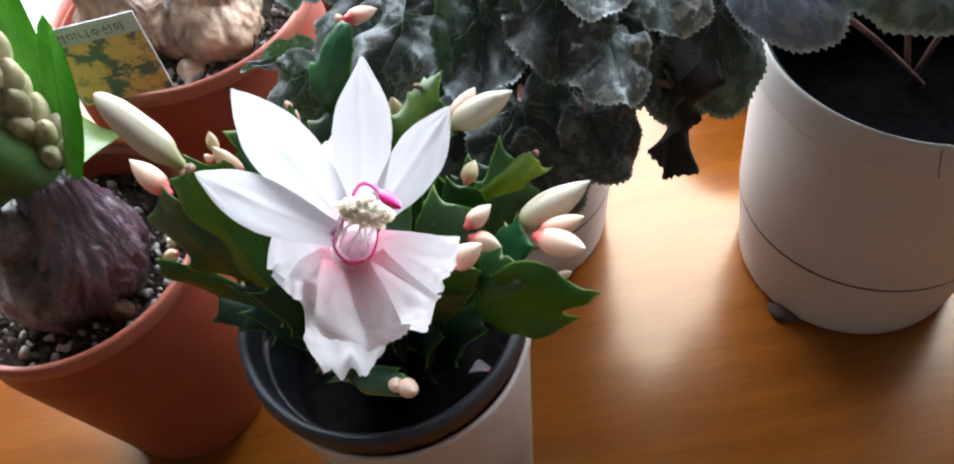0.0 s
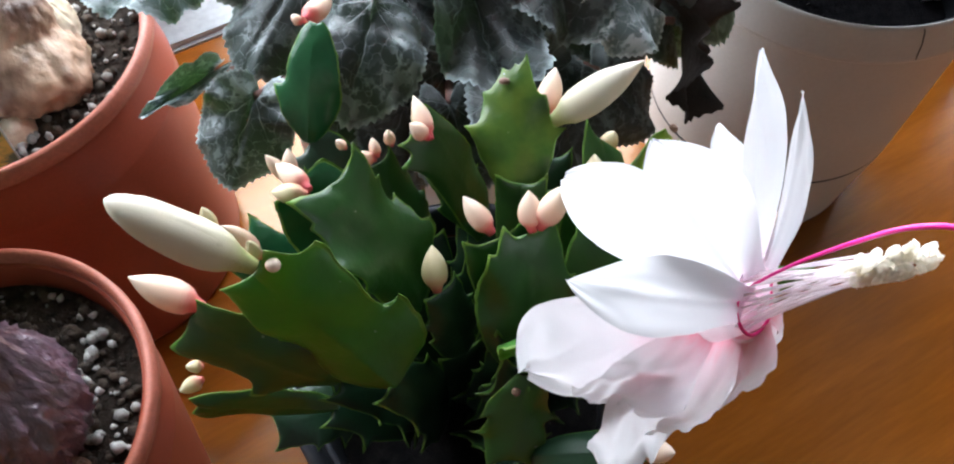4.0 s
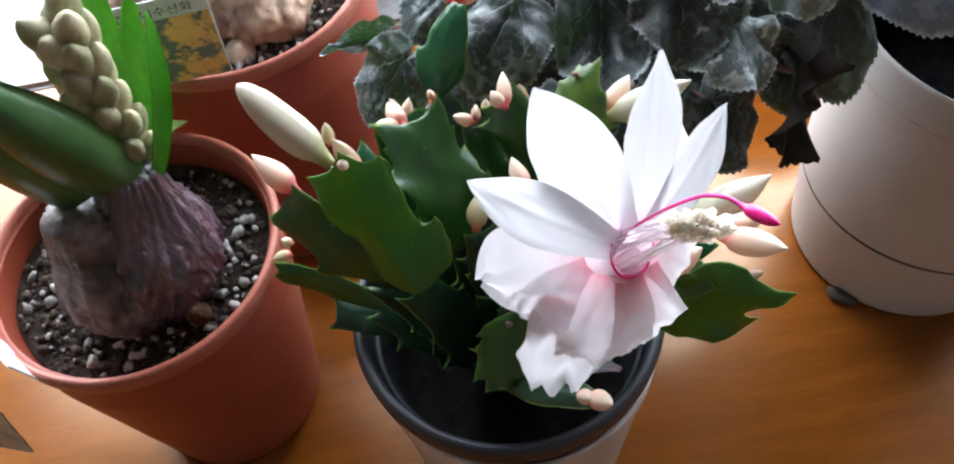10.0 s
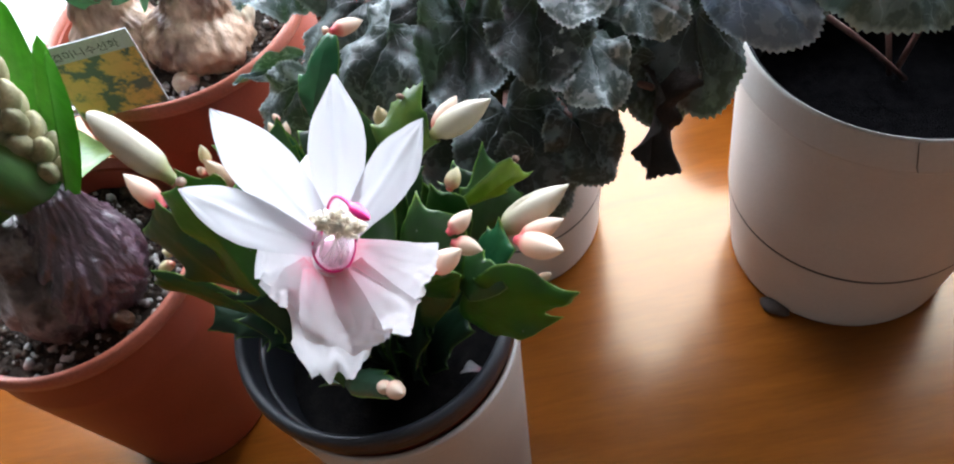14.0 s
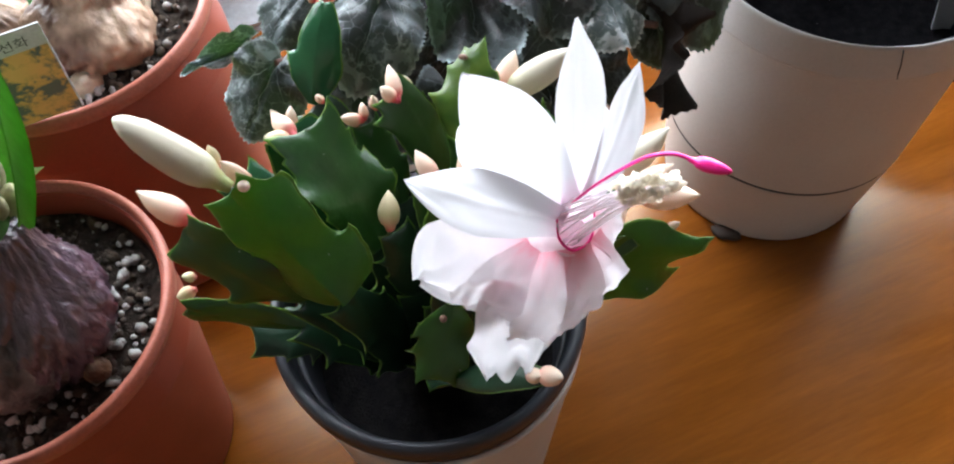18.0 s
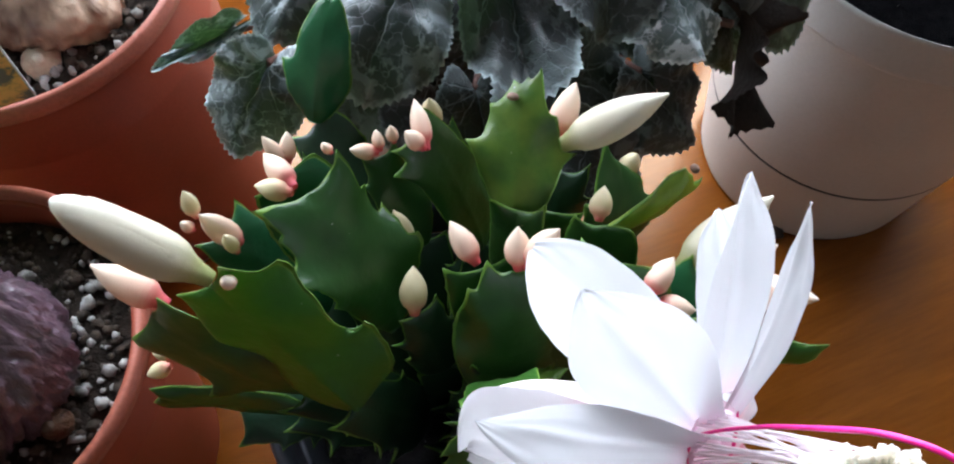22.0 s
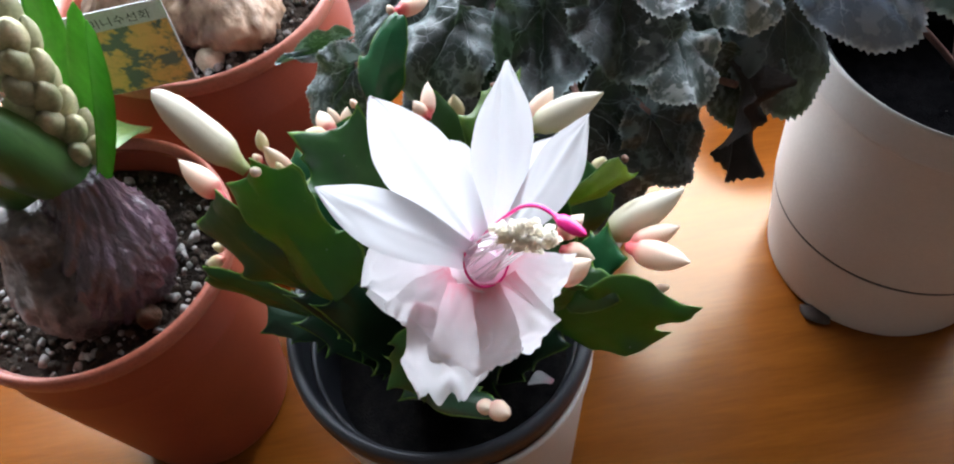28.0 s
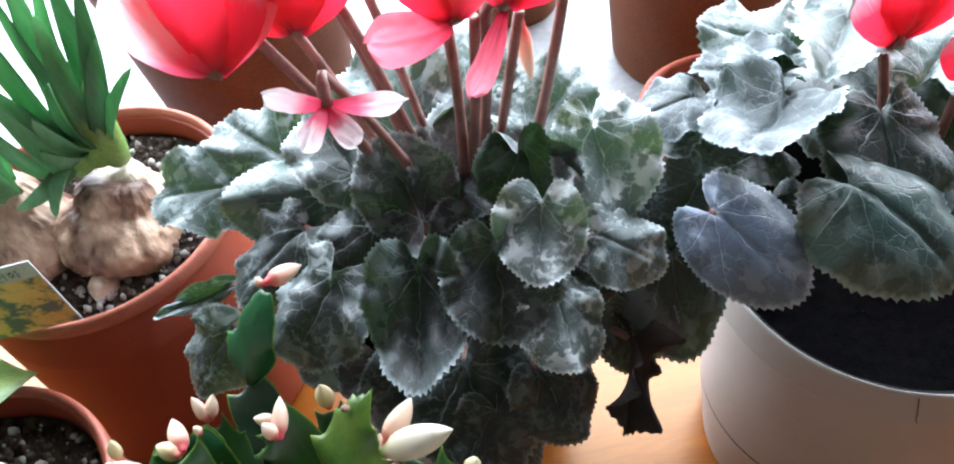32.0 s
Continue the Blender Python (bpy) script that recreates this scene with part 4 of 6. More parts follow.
# the lower joints, in the darker green, that carry them up from the soil
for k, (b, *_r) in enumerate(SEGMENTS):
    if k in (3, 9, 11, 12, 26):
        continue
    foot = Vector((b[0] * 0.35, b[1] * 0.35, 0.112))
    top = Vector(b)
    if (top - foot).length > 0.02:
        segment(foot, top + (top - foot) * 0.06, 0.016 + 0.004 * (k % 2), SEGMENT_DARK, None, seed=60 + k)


def bud(base, tip, r, kind=None, parent=None, blunt=0.0, name="flower_bud", label="", neck=True):
    """A teardrop bud of overlapping scales."""
    kind = kind or BUD_SMALL
    B, T = Vector(base), Vector(tip)
    a, s, n = frame_of(T - B, (0.2, -0.4, 0.9))
    length = (T - B).length
    twirl = (B.x * 911 + B.y * 577) % 1.0
    bm = bmesh.new()
    uv = bm.loops.layers.uv.new("leaf")
    rows, count = [], 24
    low = [(0.0, 0.34), (0.06, 0.42), (0.13, 0.50), (0.18, 0.66), (0.21, 0.80)] if neck else [(0.0, 0.5), (0.06, 0.68), (0.13, 0.8), (0.21, 0.89)]
    prof = low + [(0.30, 0.94), (0.42, 1.0), (0.54, 0.96), (0.68, 0.82 + 0.08 * blunt), (0.80, 0.60 + 0.2 * blunt), (0.90, 0.34 + 0.28 * blunt), (0.955, 0.17 + 0.26 * blunt), (0.985, 0.10 + 0.12 * blunt), (1.0, 0.05)]
    for v, q in prof:
        row = []
        for j in range(count):
            t = 2 * math.pi * j / count
            k = 1 + (0.09 * ((t * 3 / 6.2832 + 0.9 * v + twirl) % 1.0) - 0.045) * min(1.0, max(0.0, (v - 0.18) * 8))
            row.append(bm.verts.new(B + a * (v * length) + (s * math.cos(t) + n * math.sin(t)) * (q * r * k) + n * (0.10 * length * v * v - 0.05 * length * v)))
        rows.append(row)
    grid_faces(bm, rows, True)
    bm.faces.new(rows[-1])
    at = {v: prof[i][0] for i, row in enumerate(rows) for v in row}
    for f in bm.faces:
        for l in f.loops:
            l[uv].uv = (0.5 + 0.1 * l.vert.co.x * 100 % 1, at[l.vert])
    whole = part(name, bm, kind, parent or cactus, label)
    if kind is BUD_BIG:
        vs, qs = [v for v, _ in prof], [q for _, q in prof]
        for turn, last, reach in ((twirl * 6.3 + 0.4, 0.84, 1.25), (twirl * 6.3 + 2.9, 0.93, 1.05)):
            bm = bmesh.new()
            uv = bm.loops.layers.uv.new("leaf")
            rows, at = [], {}
            for i in range(19):
                v = 0.10 + (last - 0.10) * i / 18
                span = reach * math.sqrt(max(0.0, 1 - (i / 18) ** 5)) + 0.02
                row = []
                for j in range(13):
                    t = turn + span * (j / 6 - 1) + 0.35 * v
                    k = 1.03 + 0.02 * math.sin(9 * v + turn) - 0.03 * (abs(j / 6 - 1) ** 4)
                    vert = bm.verts.new(B + a * (v * length) + (s * math.cos(t) + n * math.sin(t)) * (float(np.interp(v, vs, qs)) * r * k + 0.00008) + n * (0.10 * length * v * v - 0.05 * length * v))
                    at[vert] = (j / 12, v)
                    row.append(vert)
                rows.append(row)
            grid_faces(bm, rows)
            for f in bm.faces:
                for l in f.loops:
                    l[uv].uv = at[l.vert]
            part("outer_scale", bm, kind, whole)
    return whole


BUDS = [
    ((-0.0361, 0.0100, 0.2017), (-0.0529, 0.0234, 0.2184), 0.0042, 2, 0.8), ((-0.0479, 0.0172, 0.1846), (-0.0578, 0.0271, 0.1907), 0.0033, 0, 0),
    ((0.0305, 0.0163, 0.1927), (0.0491, 0.0113, 0.2065), 0.0037, 2, 0), ((0.0310, 0.0185, 0.1900), (0.0393, 0.0277, 0.1942), 0.0029, 0, 0.1),
    ((0.0425, -0.0125, 0.1820), (0.0637, -0.0078, 0.1908), 0.0040, 2, 0), ((0.0479, -0.0191, 0.1876), (0.0586, -0.0300, 0.1940), 0.0033, 0, 0),
    ((0.0479, -0.0175, 0.1850), (0.0606, -0.0162, 0.1882), 0.0028, 0, 0), ((0.0318, -0.0180, 0.1939), (0.0387, -0.0136, 0.1956), 0.0023, 0, 0),
    ((0.0322, -0.0195, 0.1925), (0.0394, -0.0225, 0.1905), 0.0024, 0, 0), ((0.0278, -0.0352, 0.2044), (0.0360, -0.0339, 0.2089), 0.0027, 0, 0), ((0.0072, 0.0252, 0.1930), (0.0083, 0.0349, 0.1960), 0.0020, 0, 0),
    ((0.0068, 0.0252, 0.1935), (0.0041, 0.0283, 0.1969), 0.0018, 0, 0.2), ((0.0145, 0.0438, 0.1701), (0.0142, 0.0463, 0.1791), 0.0025, 1, 0),
    ((0.0076, 0.0007, 0.1895), (0.0054, 0.0089, 0.1938), 0.0023, 0, 0), ((-0.0058, 0.0002, 0.1784), (-0.0032, 0.0070, 0.1853), 0.0027, 1, 0),
    ((0.0134, -0.0045, 0.1930), (0.0151, 0.0007, 0.1995), 0.0024, 0, 0), ((0.0145, -0.0050, 0.1940), (0.0209, -0.0038, 0.2030), 0.0026, 0, 0),
    ((-0.0335, 0.0330, 0.1688), (-0.0388, 0.0352, 0.1826), 0.0028, 0, 0), ((-0.0400, 0.0385, 0.1760), (-0.0402, 0.0420, 0.1821), 0.0018, 1, 0),
    ((-0.0415, 0.0370, 0.1740), (-0.0435, 0.0385, 0.1765), 0.0013, 0, 0.3), ((-0.0189, 0.0313, 0.1862), (-0.0224, 0.0414, 0.1853), 0.0025, 0, 0),
    ((-0.0195, 0.0305, 0.1860), (-0.0260, 0.0350, 0.1855), 0.0023, 1, 0.1), ((-0.0190, 0.0490, 0.1680), (-0.0169, 0.0544, 0.1728), 0.0019, 0, 0),
    ((-0.0195, 0.0485, 0.1680), (-0.0224, 0.0542, 0.1740), 0.0018, 0, 0.2), ((0.0005, 0.0425, 0.1705), (-0.0055, 0.0440, 0.1730), 0.0019, 0, 0.2),
    ((0.0010, 0.0425, 0.1705), (0.0015, 0.0465, 0.1735), 0.0014, 0, 0.2), ((0.0485, 0.0165, 0.1700), (0.0512, 0.0179, 0.1755), 0.0023, 1, 0.4),
    ((0.0329, 0.0015, 0.1865), (0.0363, 0.0070, 0.1889), 0.0022, 1, 0), ((-0.0560, 0.0160, 0.1605), (-0.0615, 0.0165, 0.1590), 0.0018, 1, 0.2),
    ((-0.0545, 0.0168, 0.1640), (-0.0578, 0.0180, 0.1652), 0.0014, 1, 0.3), ((0.0005, 0.0250, 0.1550), (-0.0010, 0.0311, 0.1642), 0.0025, 1, 0),
    ((0.0112, -0.0470, 0.1770), (0.0151, -0.0515, 0.1808), 0.0023, 0, 0.2), ((0.0095, -0.0460, 0.1765), (0.0108, -0.0490, 0.1800), 0.0018, 0, 0.3),
    ((0.0013, 0.0811, 0.1825), (0.0112, 0.0880, 0.1785), 0.0028, 0, 0), ((0.0005, 0.0805, 0.1820), (-0.0010, 0.0830, 0.1835), 0.0013, 0, 0.4),
    ((-0.0335, 0.0070, 0.2030), (-0.0329, 0.0074, 0.2056), 0.0014, 0, 0.6), ((0.0508, -0.0288, 0.1830), (0.0548, -0.0300, 0.1862), 0.0011, 0, 0.5),
    ((0.0195, 0.0060, 0.1865), (0.0197, 0.0068, 0.1890), 0.0012, 0, 0.6), ((-0.0100, 0.0285, 0.1975), (-0.0112, 0.0300, 0.1995), 0.0010, 0, 0.5),
    ((-0.0340, 0.0270, 0.1770), (-0.0350, 0.0285, 0.1830), 0.0015, 1, 0.2), ((0.0040, 0.0400, 0.1760), (0.0040, 0.0420, 0.1800), 0.0014, 0, 0.2),
]
for b, t, r, k, bl in BUDS:
    bud(b, t, r, (BUD_SMALL, BUD_TINY, BUD_BIG)[k], blunt=bl, label=("blush-pink pointed flower bud", "small pale green flower bud", "large cream flower bud")[k])

for at, way, r in (((0.0245, 0.0247, 0.2005), (0.0006, 0.0008, 0.0010), 0.0012), ((0.0512, 0.0014, 0.1936), (0.0012, 0.0, 0.0010), 0.0010), ((-0.0022, -0.0250, 0.1750), (-0.0006, -0.0008, 0.0012), 0.0009)):
    bud(at, Vector(at) + Vector(way), r, DRY_TIP, cactus, 0.8, "dried_tip", "dried brown scar", False)

# ---- the open flower ----
flower = part("flower", tube(curve3((-0.0010, -0.0260, 0.1985), (0.0142, -0.0490, 0.2350), (0.001, 0.003, -0.002), 14), [0.0022, 0.0024, 0.0026, 0.0028, 0.0030, 0.0031, 0.0032, 0.0033, 0.0034, 0.0035, 0.0036, 0.0037, 0.0037, 0.0036, 0.0034], 20), PETAL_PINK, cactus, "open white flower with a pink throat")


POINTED = ((0, 0.46), (0.12, 0.58), (0.3, 0.84), (0.46, 0.98), (0.58, 1.0), (0.70, 0.90), (0.82, 0.64), (0.91, 0.38), (0.97, 0.18), (1, 0.03))
SLENDER = ((0, 0.60), (0.15, 0.72), (0.35, 0.92), (0.52, 1.0), (0.65, 0.94), (0.78, 0.70), (0.88, 0.38), (0.95, 0.20), (1, 0.04))
BLUNT = ((0, 0.60), (0.15, 0.75), (0.35, 0.94), (0.5, 1.0), (0.65, 0.95), (0.78, 0.80), (0.88, 0.58), (0.95, 0.36), (1, 0.10))
LOBE = ((0, 0.34), (0.15, 0.50), (0.35, 0.76), (0.55, 0.95), (0.70, 1.0), (0.82, 0.93), (0.91, 0.74), (0.97, 0.46), (1, 0.12))
SKIRT = ((0, 0.46), (0.12, 0.60), (0.3, 0.76), (0.55, 0.90), (0.8, 1.0), (0.92, 0.98), (1, 0.90))
ROUND = ((0, 0.48), (0.15, 0.62), (0.35, 0.82), (0.55, 0.97), (0.70, 1.0), (0.82, 0.93), (0.91, 0.76), (0.97, 0.48), (1, 0.14))


def petal(base, tip, width, face, bend=0.15, cup=0.25, shape=POINTED, crumple=0.0, seed=0, mat=None, parent=None, name="petal", label="", ragged=0.0, rib=0.03, lift=0.0, corner=0.0):
    """A thin petal from base to tip; bend bows it along its face, lift turns its tip up, cup curls its sides, crumple folds it, corner rounds its end."""
    B, T = Vector(base), Vector(tip)
    a, s, n = frame_of(T - B, face)
    length = (T - B).length
    bm = bmesh.new()
    uv = bm.loops.layers.uv.new("leaf")
    rows, at = [], {}
    nv, nu = 34, 24
    vs, ws = [p for p, _ in shape], [q for _, q in shape]
    for i in range(nv + 1):
        v = i / nv
        w = width / 2 * sum(float(np.interp(min(1, max(0, v + d)), vs, ws)) for d in (-0.04, -0.02, 0, 0.02, 0.04)) / 5 if i < nv else width / 2 * ws[-1]
        row = []
        for j in range(nu + 1):
            u = 2 * j / nu - 1
            q = Vector((u * 1.25 + seed * 3.7, v * 2.6, seed * 1.3))
            z = bend * length * (4 * v * (1 - v)) + lift * length * (v ** 3 - v) + cup * w * u * u - rib * width * math.exp(-(u / 0.14) ** 2) * min(1.0, 4 * (1 - v))
            fold = 1 - 2 * abs(noise.noise(q * 1.5 + Vector((3.0, 0, seed))))
            z += crumple * (noise.noise(q) * 0.6 + noise.noise(q * 2.3) * 0.35 + 0.16 * fold) * v
            edge = ragged * v * v * (noise.noise(Vector((u * 3.1, seed * 2.3, 0))) + 0.6 * noise.noise(Vector((u * 8.0, seed * 5.1, 2.0))))
            p = B + a * (v * length * (1 + edge - corner * abs(u) ** 3.5 * v) + crumple * 0.5 * noise.noise(q * 1.4 + Vector((9, 0, 0))) * v) + s * (u * w * (1 + 0.03 * noise.noise(Vector((v * 9, seed, u)))) + crumple * 0.5 * noise.noise(q + Vector((0, 7, 0))) * v) + n * z
            vert = bm.verts.new(p)
            at[vert] = (j / nu, v)
            row.append(vert)
        rows.append(row)
    grid_faces(bm, rows)
    for f in bm.faces:
        for l in f.loops:
            l[uv].uv = at[l.vert]
    return part(name, bm, mat or PETAL_G, parent or flower, label)


for k, (b, t, w, f, bd, cp, shp, lf) in enumerate((
    ((0.0132, -0.0488, 0.2392), (-0.0081, -0.0396, 0.2512), 0.0104, (-0.10, -0.87, 0.49), 0.03, 0.14, POINTED, 0.0),
    ((0.0142, -0.0470, 0.2400), (0.0029, -0.0363, 0.2644), 0.0128, (-0.17, -0.93, 0.33), -0.03, 0.10, POINTED, 0.0),
    ((0.0170, -0.0446, 0.2400), (0.0230, -0.0305, 0.2614), 0.0103, (0.28, -0.88, 0.38), 0.05, 0.16, SLENDER, 0.10),
    ((0.0185, -0.0462, 0.2385), (0.0353, -0.0303, 0.2468), 0.0098, (0.38, -0.80, 0.46), 0.05, 0.16, POINTED, 0.0),
    ((0.0158, -0.0425, 0.2350), (0.0088, -0.0168, 0.2298), 0.0130, (-0.25, -0.15, 0.95), 0.05, 0.18, BLUNT, 0.0),
    ((0.0188, -0.0430, 0.2365), (0.0322, -0.0225, 0.2335), 0.0088, (0.10, -0.50, 0.85), 0.05, 0.12, SLENDER, 0.0),
)):
    petal(b, t, w, f, bd, cp, shp, seed=k, label="pointed white petal", crumple=0.0008, lift=lf)
for k, (b, t, w, f, bd, cp, shp, cr, rg, cn) in enumerate((
    ((0.0092, -0.0452, 0.2305), (-0.0086, -0.0347, 0.2128), 0.0176, (-0.60, -0.60, 0.52), -0.06, -0.20, ROUND, 0.0028, 0.03, 0.0),
    ((0.0060, -0.0470, 0.2240), (0.0040, -0.0508, 0.1966), 0.0172, (-0.20, -0.95, 0.20), -0.05, -0.14, SKIRT, 0.0042, 0.12, 0.10),
    ((0.0128, -0.0508, 0.2345), (0.0108, -0.0516, 0.2052), 0.0178, (-0.15, -1.0, 0.12), 0.10, -0.08, SKIRT, 0.0042, 0.06, 0.14),
    ((0.0160, -0.0508, 0.2338), (0.0188, -0.0462, 0.2015), 0.0166, (0.25, -0.95, 0.15), 0.12, -0.10, SKIRT, 0.0046, 0.07, 0.12),
    ((0.0182, -0.0488, 0.2350), (0.0286, -0.0366, 0.2068), 0.0128, (0.72, -0.62, 0.28), 0.12, 0.10, SKIRT, 0.0040, 0.06, 0.10),
    ((0.0104, -0.0478, 0.2305), (-0.0006, -0.0446, 0.2105), 0.0160, (-0.5, -0.80, 0.35), 0.07, -0.10, SKIRT, 0.0034, 0.04, 0.14),
)):
    petal(b, t, w, f, bd, cp, shp, cr, 20 + k, PETAL_LOW, label="crumpled white petal flushed with pink", ragged=rg, rib=0.0, corner=cn)

def flow(knots, steps=5):
    """A smooth line through the knots."""
    k = [Vector(p) for p in knots]
    out = []
    for i in range(len(k) - 1):
        p0, p1, p2, p3 = k[max(i - 1, 0)], k[i], k[i + 1], k[min(i + 2, len(k) - 1)]
        for j in range(steps):
            t = j / steps
            out.append(0.5 * (2 * p1 + (p2 - p0) * t + (2 * p0 - 5 * p1 + 4 * p2 - p3) * t * t + (3 * p1 - p0 - 3 * p2 + p3) * t ** 3))
    return out + [k[-1]]


MOUTH = ((0.0195, -0.0466, 0.2380), (0.0188, -0.0486, 0.2355), (0.0170, -0.0507, 0.2340), (0.0140, -0.0514, 0.2342), (0.0122, -0.0506, 0.2362), (0.0118, -0.0490, 0.2386), (0.0130, -0.0472, 0.2411))
lip = flow(MOUTH, 6)
back = flow((MOUTH[-1], (0.0148, -0.0456, 0.2420), (0.0175, -0.0452, 0.2408), MOUTH[0]), 6)
mouth = lip + back[1:-1]
centre = sum((Vector(p) for p in MOUTH), Vector()) / len(MOUTH)
stamen_tip = Vector((0.0209, -0.0566, 0.2545))
ma, ms, mn = frame_of(stamen_tip - centre, (0, -1, 0.4))
bm = bmesh.new()
grid_faces(bm, [[bm.verts.new(p.lerp(centre + Vector((-0.002, 0.0035, -0.0035)), q)) for p in mouth] for q in (0.0, 0.2, 0.45, 0.7, 0.98)], True)
part("throat", bm, THROAT, flower, "pink throat with fine streaks")
part("throat_ring", tube(lip, [0.00008 + 0.00016 * math.sin(math.pi * k / (len(lip) - 1)) ** 0.5 for k in range(len(lip))], 8, caps=False), MAGENTA, flower, "thin magenta rim of the throat")
FILAMENT = material("white_filament", (0.96, 0.88, 0.92), 0.5, (0.97, 0.94, 0.95), 300, 900, 0.05, through=0.55)
rnd = random.Random(5)
wide, deep = Vector((0.0042, -0.0017, 0.0002)), Vector((0.0003, 0.0011, 0.0013))
for k in range(130):
    q, t = math.sqrt(rnd.random()), rnd.uniform(0, 6.283)
    end = stamen_tip + wide * (q * math.cos(t)) + deep * (q * math.sin(t)) + ma * rnd.uniform(-0.0012, 0.0016)
    if k % 3 == 1:
        end = end.lerp(Vector((0.0190, -0.0548, 0.2480)) + wide * rnd.uniform(-0.5, 1.1), rnd.uniform(0.2, 0.7))
    if k % 5 == 0:
        p = mouth[(k * 7) % len(mouth)]
        foot = centre.lerp(p, rnd.uniform(0.55, 0.86)) + Vector((-0.0006, 0.0010, -0.0010))
        part("stamen", tube(curve3(foot, end, (end - foot).cross(ms).normalized() * 0.0003, 6), 0.00017, 5), FILAMENT, flower, "white filament")
    tip_bm = bmesh.new()
    bmesh.ops.create_icosphere(tip_bm, subdivisions=2, radius=1, matrix=Matrix.Translation(end) @ Euler((rnd.uniform(0, 3), rnd.uniform(0, 3), 0)).to_matrix().to_4x4() @ Matrix.Diagonal((0.00078, 0.00046, 0.00044, 1)))
    for v in tip_bm.verts:
        v.co += (v.co - end) * rnd.uniform(-0.2, 0.2)
    part("anther", tip_bm, ANTHER, flower, "cream pollen-covered anther")
STYLE = ((0.0132, -0.0470, 0.2375), (0.0150, -0.0482, 0.2430), (0.0174, -0.0503, 0.2490), (0.0198, -0.0530, 0.2550), (0.0216, -0.0550, 0.2586), (0.0233, -0.0574, 0.2610), (0.0247, -0.0594, 0.2614), (0.0262, -0.0614, 0.2616))
smooth = flow(STYLE)
part("style", tube(smooth, [0.00016 + 0.00014 * min(1.0, k / (len(smooth) * 0.6)) for k in range(len(smooth))], 10), MAGENTA, flower, "thin magenta style")
bud((0.0245, -0.0591, 0.2613), (0.0278, -0.0637, 0.2620), 0.00098, MAGENTA, flower, 0.5, "stigma", "bright magenta stigma")
fallen = thing("fallen_petal", (0.0262, -0.0177, 0.121), "withered white petal stuck inside the black pot", "petal")
petal((0.0292, -0.0205, 0.1250), (0.0232, -0.0150, 0.1165), 0.0050, (-0.4, 0.3, 0.8), 0.1, 0.2, LOBE, 0.001, 77, PETAL_LOW, fallen)

# ---- cyclamens ----


def cyclamen_leaf(plant, at, normal, tip, size, mat=None, cup=0.15, wave=0.12, fold=0.0, seed=0, foot=None, stalk=True, aspect=1.0, roll=0.12):
    """A heart-shaped leaf with a finely toothed, rolling edge: at is its middle, tip the way it points, size its half width."""
    C, N = Vector(at), Vector(normal).normalized()
    t = Vector(tip)
    t = (t - N * t.dot(N)).normalized()
    s = t.cross(N)
    bm = bmesh.new()
    uv, rim = bm.loops.layers.uv.new("leaf"), bm.loops.layers.uv.new("rim")
    n, rings = 128, 12
    rows, at_uv = [], {}
    ph = seed * 1.7
    rnd = random.Random(seed)
    swell = [rnd.uniform(-0.025, 0.025) for _ in range(5)]
    for k in range(rings + 1):
        q = max(k / rings, 0.01)
        if k == rings:
            q = 0.985
        row = []
        for j in range(n):
            a = 2 * math.pi * j / n
            heart = 1.0 + 0.14 * math.cos(a) - 0.50 * math.exp(-((a - math.pi) / 0.24) ** 2) + 0.07 * math.cos(2 * a) + 0.07 * math.exp(-(min(a, 6.2832 - a) / 0.3) ** 2)
            heart += sum(c * math.sin((h + 2) * a + ph * h) for h, c in enumerate(swell)) * (0.6 + 0.4 * math.cos(a))
            r = heart * q
            if k == rings:
                r *= 1 + (0.032 if j % 2 else -0.014) + 0.008 * math.sin(j * 2.3 + ph)
            x, y = r * math.cos(a), r * math.sin(a) * aspect
            edge = max(0.0, q - 0.55) / 0.45
            z = cup * q * q + wave * q * q * math.sin(3 * a + ph) + 0.55 * wave * q ** 3 * math.sin(7 * a + 2 * ph) + fold * abs(y) - 0.05 * math.exp(-(y / 0.06) ** 2)
            z += 0.25 * wave * edge * edge * math.sin(13 * a + 3 * ph) - roll * edge * edge * (1 + 0.9 * math.sin(2 * a + ph))
            z += 0.03 * abs(math.sin(4 * math.atan2(y, x + 0.40))) * min(1, 2 * q)
            vert = bm.verts.new(C + (t * x + s * y + N * z) * size)
            at_uv[vert] = ((x, y / aspect), (q, j / n))
            row.append(vert)
        rows.append(row)
    grid_faces(bm, rows, True)
    for f in bm.faces:
        for l in f.loops:
            l[uv].uv, l[rim].uv = at_uv[l.vert]
    leaf = part("leaf", bm, mat or CYC, plant)
    if stalk and foot:
        root = C - t * size * 0.40
        foot = Vector(foot) + Vector((rnd.uniform(-0.010, 0.010), rnd.uniform(-0.008, 0.010), 0.0))
        part("leaf_stalk", tube(curve3(foot, root - N * 0.0034, Vector((0, 0, 0.004)), 8), 0.0012, 8), STEM_RED, plant)
    return leaf


